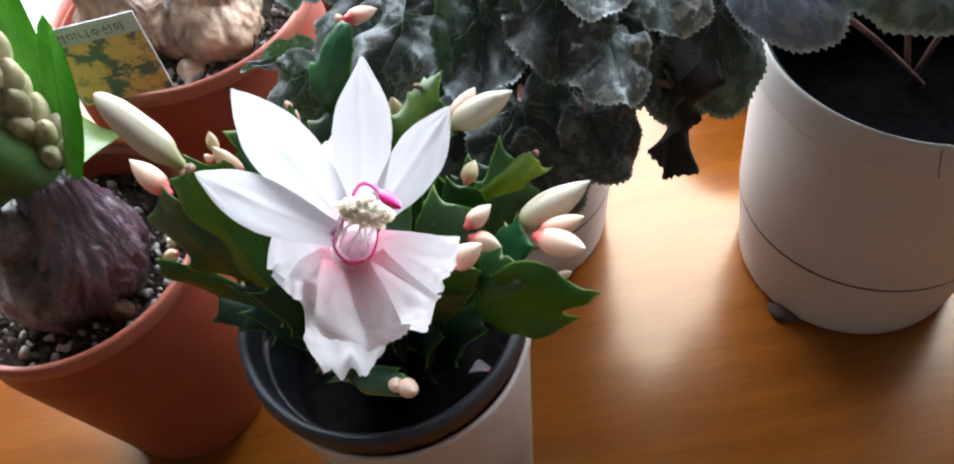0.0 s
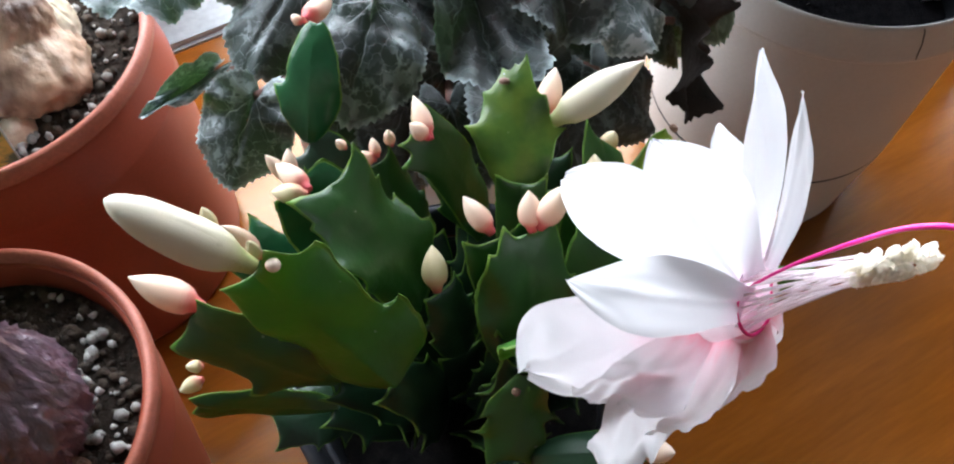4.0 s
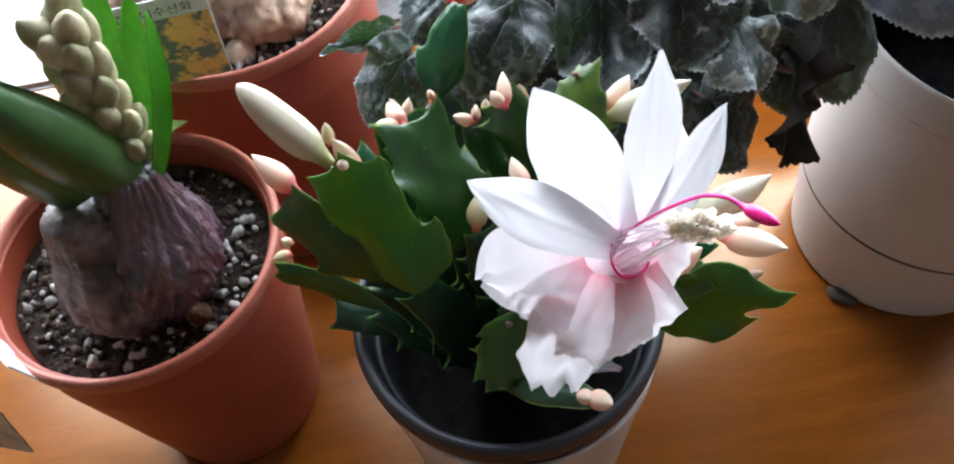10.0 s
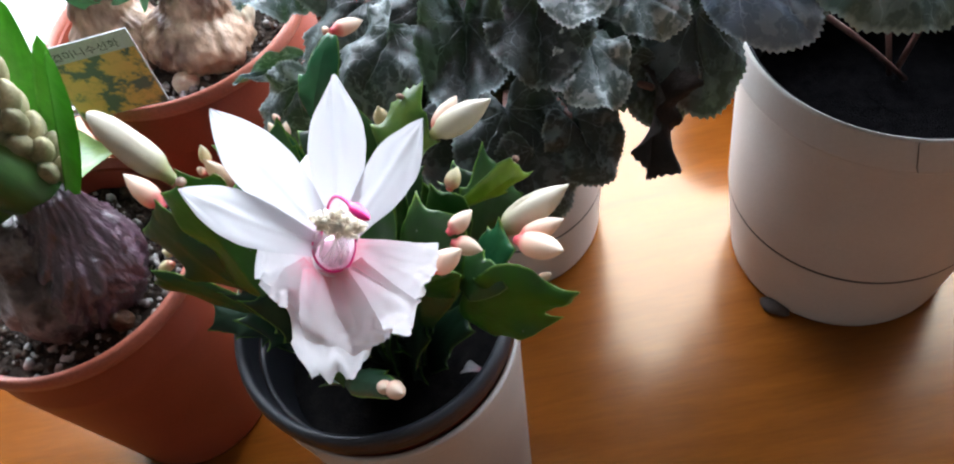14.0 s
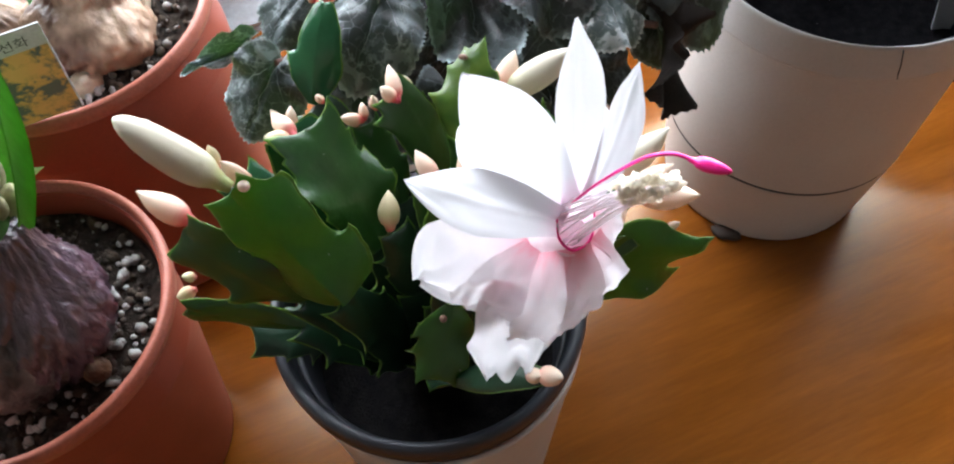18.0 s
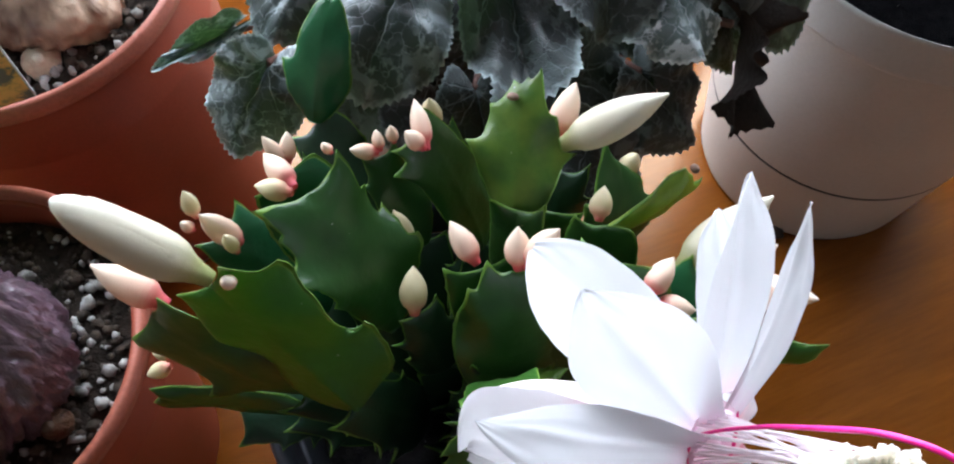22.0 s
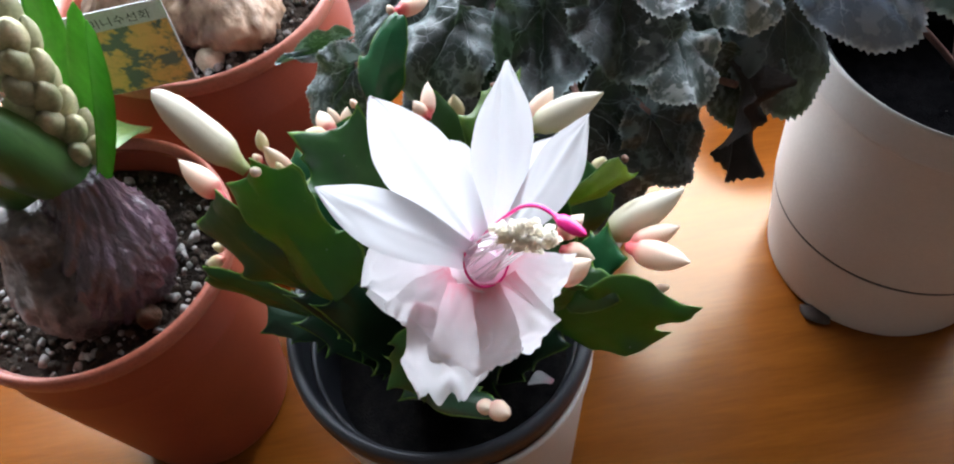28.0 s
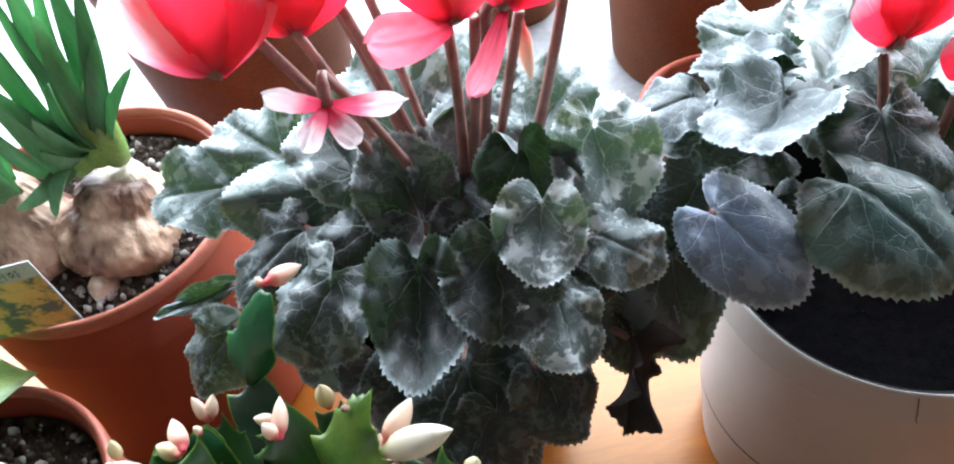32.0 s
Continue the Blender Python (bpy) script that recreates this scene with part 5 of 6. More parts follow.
def cyclamen_flower(plant, foot, top, nose, petals, label, r=0.0016):
    """A nodding flower: the stalk bows over at its top to the nose, from which the petals sweep up; petals: tip, width, surface."""
    f = part("flower", tube(curve3(foot, top, Vector((0.002, 0.0, 0.003)), 12) + curve3(top, nose, Vector((0, 0, 0.003)), 5)[1:], [r * 1.15] * 7 + [r] * 8 + [r * 1.3] * 3, 10), STEM_RED, plant, label)
    h = Vector(nose)
    for k, (tip, w, m) in enumerate(petals):
        way = Vector(tip) - h
        petal(h + way * 0.04, tip, w, Vector((way.x * 0.4, -0.9, 0.35)), 0.16, -0.25, LOBE, 0.0022, 40 + k, m, f, ragged=0.05)
    return f


first = thing("cyclamen", (0.044, 0.128, 0.1), "cyclamen with dark silver-netted leaves and red flowers in a white pot", "potted plant", "cyclamens")
CROWN = (0.055, 0.122, 0.105)
for k, (c, nrm, tip, r, m, cup, wave, fold, roll, asp) in enumerate((
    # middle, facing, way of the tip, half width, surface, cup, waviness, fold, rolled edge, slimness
    ((0.0825, 0.0765, 0.1890), (-0.15, -0.55, 0.80), (-0.25, -0.75, -0.55), 0.0128, CYC_SKYLIT, 0.45, 0.14, 0.10, 0.10, 1.0),
    ((0.1020, 0.0695, 0.1815), (0.05, -0.50, 0.85), (0.80, -0.55, -0.25), 0.0122, CYC_SKYLIT, -0.15, 0.16, -0.15, 0.12, 0.95),
    ((0.0680, 0.0700, 0.1805), (0.05, -0.62, 0.78), (-0.10, -0.80, -0.55), 0.0158, CYC_DARK, 0.20, 0.16, 0.10, 0.12, 1.05),
    ((0.0825, 0.0560, 0.1725), (0.10, -0.45, 0.88), (0.05, -0.92, -0.35), 0.0128, CYC_SKYLIT, -0.10, 0.18, -0.20, 0.10, 0.95),
    ((0.0440, 0.0690, 0.1760), (-0.05, -0.50, 0.86), (-0.18, -0.92, -0.30), 0.0190, CYC_DARK, 0.05, 0.18, 0.35, -0.15, 0.74),
    ((0.0470, 0.1060, 0.1770), (0.05, -0.80, 0.55), (-0.25, 0.30, 0.90), 0.0160, CYC_DARK, 0.20, 0.12, 0.05, 0.10, 1.0),
    ((0.0165, 0.0785, 0.1735), (-0.10, -0.50, 0.86), (-0.62, -0.70, -0.25), 0.0168, CYC, -0.10, 0.20, -0.15, 0.20, 0.95),
    ((-0.0205, 0.0800, 0.1580), (-0.30, -0.70, 0.60), (-0.60, -0.35, -0.65), 0.0140, CYC, -0.05, 0.12, -0.15, 0.10, 0.90),
    ((-0.0270, 0.1075, 0.1500), (0.20, -0.50, 0.85), (-0.80, 0.10, -0.50), 0.0130, CYC_PALE, 0.10, 0.15, 0.90, 0.0, 0.30),
    ((-0.0230, 0.1430, 0.1640), (0.0, -0.35, 0.93), (-0.92, 0.25, -0.30), 0.0160, CYC_PALE, -0.15, 0.16, 0.10, 0.0, 1.0),
    ((0.0110, 0.1190, 0.1745), (0.10, -0.65, 0.72), (-0.80, -0.10, 0.15), 0.0185, BIG_GREEN, -0.20, 0.14, -0.25, 0.10, 0.75),
    ((0.0040, 0.1060, 0.1690), (-0.15, -0.45, 0.88), (-0.80, -0.45, -0.30), 0.0175, CYC, -0.20, 0.14, -0.10, 0.10, 0.80),
    ((0.0010, 0.1500, 0.1700), (-0.10, -0.40, 0.90), (-0.60, 0.50, 0.30), 0.0160, CYC_PALE, 0.0, 0.18, 0.10, 0.0, 1.0),
    ((0.0488, 0.1380, 0.1820), (0.0, -0.50, 0.85), (0.10, 0.60, 0.50), 0.0200, CYC_PALE, 0.10, 0.16, 0.20, 0.10, 1.0),
    ((0.1060, 0.0990, 0.1900), (-0.05, -0.60, 0.75), (0.05, -0.65, -0.70), 0.0170, CYC_SKYLIT, 0.15, 0.12, 0.50, 0.10, 0.90),
    ((0.0840, 0.0980, 0.1890), (-0.25, -0.80, 0.45), (0.15, -0.50, -0.80), 0.0165, CYC_DARK, 0.10, 0.16, 0.15, -0.25, 0.90),
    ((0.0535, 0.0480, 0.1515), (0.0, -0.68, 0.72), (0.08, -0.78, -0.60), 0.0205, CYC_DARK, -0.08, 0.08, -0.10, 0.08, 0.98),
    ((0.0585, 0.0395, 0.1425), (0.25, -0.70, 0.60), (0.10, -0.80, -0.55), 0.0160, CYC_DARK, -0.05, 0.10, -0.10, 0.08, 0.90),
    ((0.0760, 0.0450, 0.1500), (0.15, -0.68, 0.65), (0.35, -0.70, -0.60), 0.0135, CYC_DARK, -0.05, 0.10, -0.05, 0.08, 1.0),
    ((0.1010, 0.0470, 0.1510), (0.45, -0.80, 0.40), (-0.20, -0.62, -0.72), 0.0160, CYC_BROWN, 0.15, 0.16, 0.60, 0.06, 0.46),
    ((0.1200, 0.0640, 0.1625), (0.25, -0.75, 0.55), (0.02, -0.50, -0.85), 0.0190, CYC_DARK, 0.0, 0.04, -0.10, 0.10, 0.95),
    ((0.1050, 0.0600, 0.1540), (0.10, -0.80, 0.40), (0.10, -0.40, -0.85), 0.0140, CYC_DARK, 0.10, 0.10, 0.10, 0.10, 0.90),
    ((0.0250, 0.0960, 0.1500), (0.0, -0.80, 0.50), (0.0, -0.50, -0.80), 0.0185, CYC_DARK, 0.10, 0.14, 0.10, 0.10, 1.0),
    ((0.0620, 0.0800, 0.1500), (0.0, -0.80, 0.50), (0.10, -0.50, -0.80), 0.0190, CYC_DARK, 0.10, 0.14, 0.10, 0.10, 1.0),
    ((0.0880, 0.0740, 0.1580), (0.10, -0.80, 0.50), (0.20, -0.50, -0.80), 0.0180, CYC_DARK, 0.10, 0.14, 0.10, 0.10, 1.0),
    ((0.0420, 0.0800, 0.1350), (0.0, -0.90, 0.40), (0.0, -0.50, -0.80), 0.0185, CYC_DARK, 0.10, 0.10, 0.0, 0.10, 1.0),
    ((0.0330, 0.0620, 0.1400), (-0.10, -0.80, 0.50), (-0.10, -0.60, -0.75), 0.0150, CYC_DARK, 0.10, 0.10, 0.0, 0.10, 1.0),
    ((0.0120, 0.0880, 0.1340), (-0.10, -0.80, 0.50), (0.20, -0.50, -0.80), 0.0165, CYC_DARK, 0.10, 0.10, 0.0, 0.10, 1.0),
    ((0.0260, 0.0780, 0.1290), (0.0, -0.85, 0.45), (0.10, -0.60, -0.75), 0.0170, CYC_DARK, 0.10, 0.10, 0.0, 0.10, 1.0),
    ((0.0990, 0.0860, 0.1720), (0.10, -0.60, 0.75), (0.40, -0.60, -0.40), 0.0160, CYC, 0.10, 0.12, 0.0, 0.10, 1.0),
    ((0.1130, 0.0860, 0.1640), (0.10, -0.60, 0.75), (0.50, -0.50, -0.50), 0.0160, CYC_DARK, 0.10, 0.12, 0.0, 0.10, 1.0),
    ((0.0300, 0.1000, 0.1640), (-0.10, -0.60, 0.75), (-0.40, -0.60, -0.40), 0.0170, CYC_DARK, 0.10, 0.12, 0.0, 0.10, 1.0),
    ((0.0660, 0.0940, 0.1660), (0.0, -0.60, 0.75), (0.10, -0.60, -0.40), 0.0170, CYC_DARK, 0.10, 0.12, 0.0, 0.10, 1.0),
    ((0.0660, 0.1140, 0.1780), (0.0, -0.50, 0.85), (0.20, 0.30, 0.30), 0.0180, CYC_DARK, 0.20, 0.14, 0.10, 0.10, 1.0),
    ((0.0930, 0.1220, 0.1820), (0.10, -0.40, 0.90), (0.50, 0.40, 0.20), 0.0175, CYC_PALE, 0.10, 0.14, 0.10, 0.10, 1.0),
    ((0.0700, 0.1400, 0.1860), (0.0, -0.35, 0.90), (0.30, 0.70, 0.30), 0.0170, CYC_PALE, 0.10, 0.16, 0.10, 0.10, 1.0),
    ((0.0280, 0.1280, 0.1800), (0.0, -0.40, 0.90), (-0.30, 0.60, 0.30), 0.0165, CYC, 0.10, 0.16, 0.10, 0.10, 1.0),
)):
    cyclamen_leaf(first, c, nrm, tip, r * 1.12, m, cup, wave * 1.9, fold, k + 1, CROWN, roll=roll * 1.5, aspect=asp)

cyclamen_flower(first, (0.052, 0.118, 0.14), (0.0165, 0.112, 0.2470), (0.0070, 0.1030, 0.2400), (((-0.0040, 0.0960, 0.2740), 0.0150, PINK_G), ((0.0120, 0.1180, 0.2740), 0.0220, RED_G), ((0.0080, 0.0980, 0.2790), 0.0220, RED_G), ((0.0215, 0.1040, 0.2680), 0.0190, RED_G), ((0.0250, 0.1100, 0.2600), 0.0150, ROSE_G)), "red cyclamen flower on a brown stalk")
cyclamen_flower(first, (0.054, 0.120, 0.14), (0.0380, 0.124, 0.2460), (0.0278, 0.1150, 0.2385), (((0.0200, 0.1080, 0.2680), 0.0190, RED_G), ((0.0320, 0.1260, 0.2700), 0.0200, RED_G), ((0.0330, 0.1090, 0.2720), 0.0220, RED_G), ((0.0450, 0.1150, 0.2640), 0.0180, RED_G)), "red cyclamen flower on a brown stalk")
cyclamen_flower(first, (0.062, 0.118, 0.14), (0.0670, 0.103, 0.2450), (0.0690, 0.0950, 0.2470), (((0.0470, 0.0900, 0.2500), 0.0140, ROSE_G), ((0.0600, 0.0940, 0.2740), 0.0180, RED_G), ((0.0720, 0.1050, 0.2760), 0.0200, RED_G), ((0.0740, 0.0930, 0.2720), 0.0180, ROSE_G)), "pink and red cyclamen flower on a brown stalk")
cyclamen_flower(first, (0.066, 0.120, 0.14), (0.0770, 0.101, 0.2440), (0.0810, 0.0930, 0.2500), (((0.0690, 0.0840, 0.2330), 0.0075, ROSE_G), ((0.0800, 0.0920, 0.2720), 0.0180, ROSE_G), ((0.0870, 0.1000, 0.2720), 0.0180, RED_G), ((0.0950, 0.0960, 0.2600), 0.0150, RED_G)), "pink and red cyclamen flower on a brown stalk")
cyclamen_flower(first, (0.080, 0.118, 0.14), (0.1000, 0.110, 0.2430), (0.1010, 0.1060, 0.2450), (((0.0930, 0.1040, 0.2640), 0.0150, RED_G), ((0.1030, 0.1040, 0.2680), 0.0160, ROSE_G), ((0.1090, 0.1080, 0.2600), 0.0140, RED_G)), "red cyclamen flower on a brown stalk")
cyclamen_flower(first, (0.058, 0.118, 0.14), (0.0335, 0.1030, 0.2340), (0.0325, 0.0975, 0.2285), (((0.0190, 0.0940, 0.2390), 0.0068, PINK_G), ((0.0530, 0.0975, 0.2250), 0.0072, PINK_G), ((0.0245, 0.0870, 0.2240), 0.0066, PINK_G), ((0.0385, 0.0870, 0.2225), 0.0072, PINK_G)), "small half-open pink and white cyclamen flower", 0.0014)
for foot, head in (((0.058, 0.124, 0.14), (0.0400, 0.120, 0.2460)), ((0.050, 0.122, 0.14), (0.0250, 0.122, 0.2420)), ((0.064, 0.116, 0.14), (0.0740, 0.100, 0.2440)), ((0.070, 0.120, 0.14), (0.0860, 0.104, 0.2400)), ((0.060, 0.126, 0.14), (0.0460, 0.128, 0.2520))):
    part("flower_stalk", tube(curve3(foot, head, (0.001, 0, 0.004), 10), 0.0015, 10), STEM_RED, first, "brown-pink flower stalk")
bud((0.0885, 0.1160, 0.2280), (0.0890, 0.1140, 0.2080), 0.0022, BUD_SMALL, first, 0, "flower_bud", "drooping pink cyclamen bud")

second = thing("cyclamen", (0.2005, 0.0775, 0.094), "cyclamen with broad dark and silver leaves in a white pot", "potted plant", "cyclamens")
CROWN2 = (0.205, 0.094, 0.096)
for k, (c, nrm, tip, r, m, cup, wave, fold, roll, asp) in enumerate((
    ((0.1335, 0.0610, 0.1860), (-0.25, -0.50, 0.85), (0.60, -0.78, -0.45), 0.0196, BIG_SKY_SHEEN, -0.16, 0.08, -0.22, 0.20, 0.84),
    ((0.1690, 0.0520, 0.1960), (0.05, -0.42, 0.90), (0.62, -0.75, -0.35), 0.0225, BIG_GREEN, -0.22, 0.08, -0.18, 0.18, 0.88),
    ((0.1560, 0.0900, 0.1960), (-0.05, 0.30, 1.0), (-0.60, -0.70, 0.0), 0.0200, CYC_BOWL, 0.50, 0.10, 0.05, 0.30, 1.0),
    ((0.1330, 0.1090, 0.1920), (-0.15, 0.15, 1.0), (-0.90, -0.10, 0.0), 0.0135, CYC_BOWL, -0.20, 0.14, 0.10, 0.0, 1.0),
    ((0.1280, 0.1040, 0.1840), (-0.20, 0.05, 1.0), (-0.80, -0.40, 0.0), 0.0125, CYC, -0.10, 0.14, 0.10, 0.0, 0.9),
    ((0.1870, 0.1150, 0.2020), (0.0, 0.10, 1.0), (-0.40, -0.50, 0.0), 0.0190, CYC_PALE, 0.10, 0.14, 0.10, 0.0, 0.9),
    ((0.1690, 0.1270, 0.1930), (0.0, 0.0, 1.0), (-0.70, 0.40, 0.0), 0.0170, CYC_PALE, 0.0, 0.14, 0.10, 0.0, 1.0),
    ((0.1610, 0.1130, 0.1930), (-0.05, 0.10, 1.0), (-0.60, 0.30, 0.0), 0.0160, CYC_BOWL, 0.0, 0.12, 0.10, 0.0, 1.0),
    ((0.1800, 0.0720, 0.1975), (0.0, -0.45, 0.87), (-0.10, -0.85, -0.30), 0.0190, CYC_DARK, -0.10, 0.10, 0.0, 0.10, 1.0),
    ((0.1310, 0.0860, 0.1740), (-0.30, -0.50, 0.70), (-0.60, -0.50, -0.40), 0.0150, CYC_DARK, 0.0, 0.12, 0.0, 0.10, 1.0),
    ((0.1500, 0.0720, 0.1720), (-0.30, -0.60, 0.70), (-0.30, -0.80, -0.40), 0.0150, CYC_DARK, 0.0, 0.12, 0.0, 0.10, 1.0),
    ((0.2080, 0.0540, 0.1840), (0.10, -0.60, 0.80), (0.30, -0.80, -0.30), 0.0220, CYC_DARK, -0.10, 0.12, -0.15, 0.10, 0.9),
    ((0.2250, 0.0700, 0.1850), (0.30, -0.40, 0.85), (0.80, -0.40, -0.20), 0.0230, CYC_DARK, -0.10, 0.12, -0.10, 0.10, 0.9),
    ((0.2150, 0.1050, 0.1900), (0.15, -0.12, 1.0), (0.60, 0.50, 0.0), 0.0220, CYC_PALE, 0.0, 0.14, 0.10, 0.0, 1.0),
    # leaves at the back, added to keep window light off the soil
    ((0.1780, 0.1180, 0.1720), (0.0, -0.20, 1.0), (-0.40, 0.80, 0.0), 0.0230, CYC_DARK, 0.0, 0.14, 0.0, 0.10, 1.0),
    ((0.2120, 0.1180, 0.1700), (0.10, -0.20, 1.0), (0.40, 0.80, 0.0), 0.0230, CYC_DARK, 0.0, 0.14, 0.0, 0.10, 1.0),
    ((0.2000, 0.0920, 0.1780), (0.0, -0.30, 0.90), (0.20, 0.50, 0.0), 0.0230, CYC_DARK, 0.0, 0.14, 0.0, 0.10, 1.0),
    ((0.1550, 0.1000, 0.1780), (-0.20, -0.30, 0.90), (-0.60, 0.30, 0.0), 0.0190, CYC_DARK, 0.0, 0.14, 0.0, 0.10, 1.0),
)):
    cyclamen_leaf(second, c, nrm, tip, r * 1.04, m, cup, wave * 1.3, fold, 50 + k, CROWN2, k in (0, 5, 12), asp, roll)
cyclamen_flower(second, (0.198, 0.085, 0.13), (0.1880, 0.104, 0.2180), (0.1950, 0.1000, 0.2050), (((0.1790, 0.0980, 0.2300), 0.0190, RED_G), ((0.1900, 0.0960, 0.2380), 0.0220, RED_G), ((0.2030, 0.0980, 0.2320), 0.0200, RED_G), ((0.1950, 0.1120, 0.2340), 0.0200, RED_G)), "bright red cyclamen flower on a brown stalk")
cyclamen_flower(second, (0.203, 0.082, 0.13), (0.2130, 0.092, 0.2060), (0.2100, 0.0880, 0.1970), (((0.2020, 0.0860, 0.2180), 0.0160, RED_G), ((0.2130, 0.0850, 0.2220), 0.0180, RED_G), ((0.2230, 0.0880, 0.2160), 0.0170, RED_G)), "bright red cyclamen flower on a brown stalk")

# ---- bulbs ----


def strap_leaf(plant, base, tip, width, face, mat, bend=0.1, name="leaf", cup=0.4, label=""):
    B, T = Vector(base), Vector(tip)
    a, s, n = frame_of(T - B, face)
    ln = (T - B).length
    bm = bmesh.new()
    rows = {1: [], -1: []}
    for side in (1, -1):
        for i in range(17):
            v = i / 16
            w = width / 2 * (0.75 + 0.25 * math.sin(math.pi * min(v * 1.2, 1))) * math.sqrt(max(0.0, 1 - max(0, (v - 0.55) / 0.45) ** 2.4)) + 0.0002
            row = []
            for j in range(9):
                u = j / 4 - 1
                row.append(bm.verts.new(B + a * v * ln + s * u * w + n * (bend * ln * 4 * v * (1 - v) + cup * w * u * u + side * 0.0007 * (1 - u * u * 0.8))))
            rows[side].append(row)
        grid_faces(bm, rows[side] if side > 0 else [list(reversed(r)) for r in rows[side]])
    for j in (0, 8):
        for p, q, p2, q2 in zip(rows[1], rows[1][1:], rows[-1], rows[-1][1:]):
            bm.faces.new((p[j], q[j], q2[j], p2[j]))
    return part(name, bm, mat, plant, label)


BULB_SHAPE = ((0.0, 0.12), (0.03, 0.45), (0.1, 0.74), (0.22, 0.94), (0.36, 1.0), (0.5, 0.96), (0.63, 0.82), (0.75, 0.62))


def bulb(plant, at, r, h, axis=(0, 0, 1), mat=None, seed=0, neck=0.35, name="bulb", label="", wrinkle=0.02, ridges=5.0):
    """An uneven, papery, wrinkled onion shape from its root end at at."""
    a, s, n = frame_of(axis, (0.3, -1, 0.1))
    bm = bmesh.new()
    rows = []
    shape = BULB_SHAPE + ((0.86, neck + 0.1), (0.95, neck), (1.0, neck * 0.9))
    for i in range(37):
        v = (i / 36) ** 1.15
        q = float(np.interp(v, [p for p, _ in shape], [w for _, w in shape]))
        row = []
        for j in range(108):
            t = 2 * math.pi * j / 108
            d = Vector((math.cos(t), math.sin(t), v * 1.5))
            k = 1 + 0.09 * noise.noise(d * 1.6 + Vector((seed, 0, 0))) + 0.035 * noise.noise(Vector((math.cos(t) * 7, math.sin(t) * 7, v * 2 + seed)))
            fold = Vector((math.cos(t + v * 0.8) * ridges, math.sin(t + v * 0.8) * ridges, v * (9.5 - ridges) + seed))
            k += wrinkle * (1 - 2 * abs(noise.noise(fold + 0.6 * noise.noise_vector(fold)))) + 0.5 * wrinkle * noise.noise(fold * 2.6)
            row.append(bm.verts.new(Vector(at) + a * (v * h) + (s * math.cos(t) + n * math.sin(t)) * (q * r * k)))
        rows.append(row)
    grid_faces(bm, rows, True)
    bm.faces.new(rows[-1])
    return part(name, bm, mat or BULB_TAN, plant, label)


hyacinth = thing("hyacinth", (-0.108, 0.050, 0.105), "purple hyacinth bulb with green leaves and closed olive buds", "potted plant")
bulb(hyacinth, (-0.1150, 0.0490, 0.102), 0.0202, 0.064, (0.19, 0.08, 1), BULB_PURPLE, 3.0, 0.38, label="dark purple bulb with peeling skin", wrinkle=0.19, ridges=7.0)
bulb(hyacinth, (-0.1185, 0.0450, 0.103), 0.0190, 0.056, (-0.06, 0.02, 1), BULB_SILVER, 5.0, 0.45, "bulb_skin", "silvery peeling skin", 0.10, 7.0)
bulb(hyacinth, (-0.1030, 0.0415, 0.107), 0.0062, 0.022, (-0.3, 0.3, 1), BULB_TORN, 9.0, 0.4, "torn_skin", "orange-brown torn patch of bulb skin", 0.12)
bulb(hyacinth, (-0.1000, 0.0350, 0.107), 0.0040, 0.014, (0.1, -0.4, 1), BULB_BROWN, 6.0, 0.4, "offset_bulb", "small brown side bulb", 0.08)
STALK = Vector((-0.1025, 0.0600, 0.160))
TOP = Vector((-0.1030, 0.0670, 0.206))
for b, t, w, f, m, bend, cup in (
    ((-0.1010, 0.0500, 0.1600), (-0.1230, 0.0480, 0.2120), 0.0200, (0.45, -0.85, 0.35), LEAF_DEEP, 0.10, -0.55),
    ((-0.1180, 0.0480, 0.1600), (-0.1400, 0.0560, 0.2080), 0.0200, (-0.2, -0.9, 0.4), LEAF_DEEP, 0.08, -0.3),
    ((-0.0975, 0.0600, 0.1600), (-0.0887, 0.0850, 0.2015), 0.0088, (0.35, -0.8, 0.5), LEAF_GREEN, -0.05, 0.35),
    ((-0.0965, 0.0550, 0.1590), (-0.0812, 0.0710, 0.2050), 0.0065, (0.8, -0.5, 0.4), LEAF_GREEN, 0.06, 0.5),
    ((-0.1040, 0.0640, 0.1600), (-0.1020, 0.1010, 0.2080), 0.0125, (0.1, -0.8, 0.5), LEAF_GREEN, -0.04, 0.35),
):
    strap_leaf(hyacinth, b, t, w, f, m, bend, cup=cup, label="deep green cupped leaf" if m is LEAF_DEEP else "fresh green strap leaf")
strap_leaf(hyacinth, (-0.1330, 0.0860, 0.1340), (-0.1160, 0.1240, 0.1080), 0.0420, (0.0, -0.3, 0.9), SHEATH, 0.25, cup=0.2, label="pale green leaf bent over the rim")
part("flower_stalk", tube(curve3(STALK, TOP, (0, 0, 0.004), 10), [0.0055] * 6 + [0.004] * 5, 12), HYA_BUD, hyacinth)
sa, ss, sn = frame_of(TOP - STALK, (0, -1, 0.3))
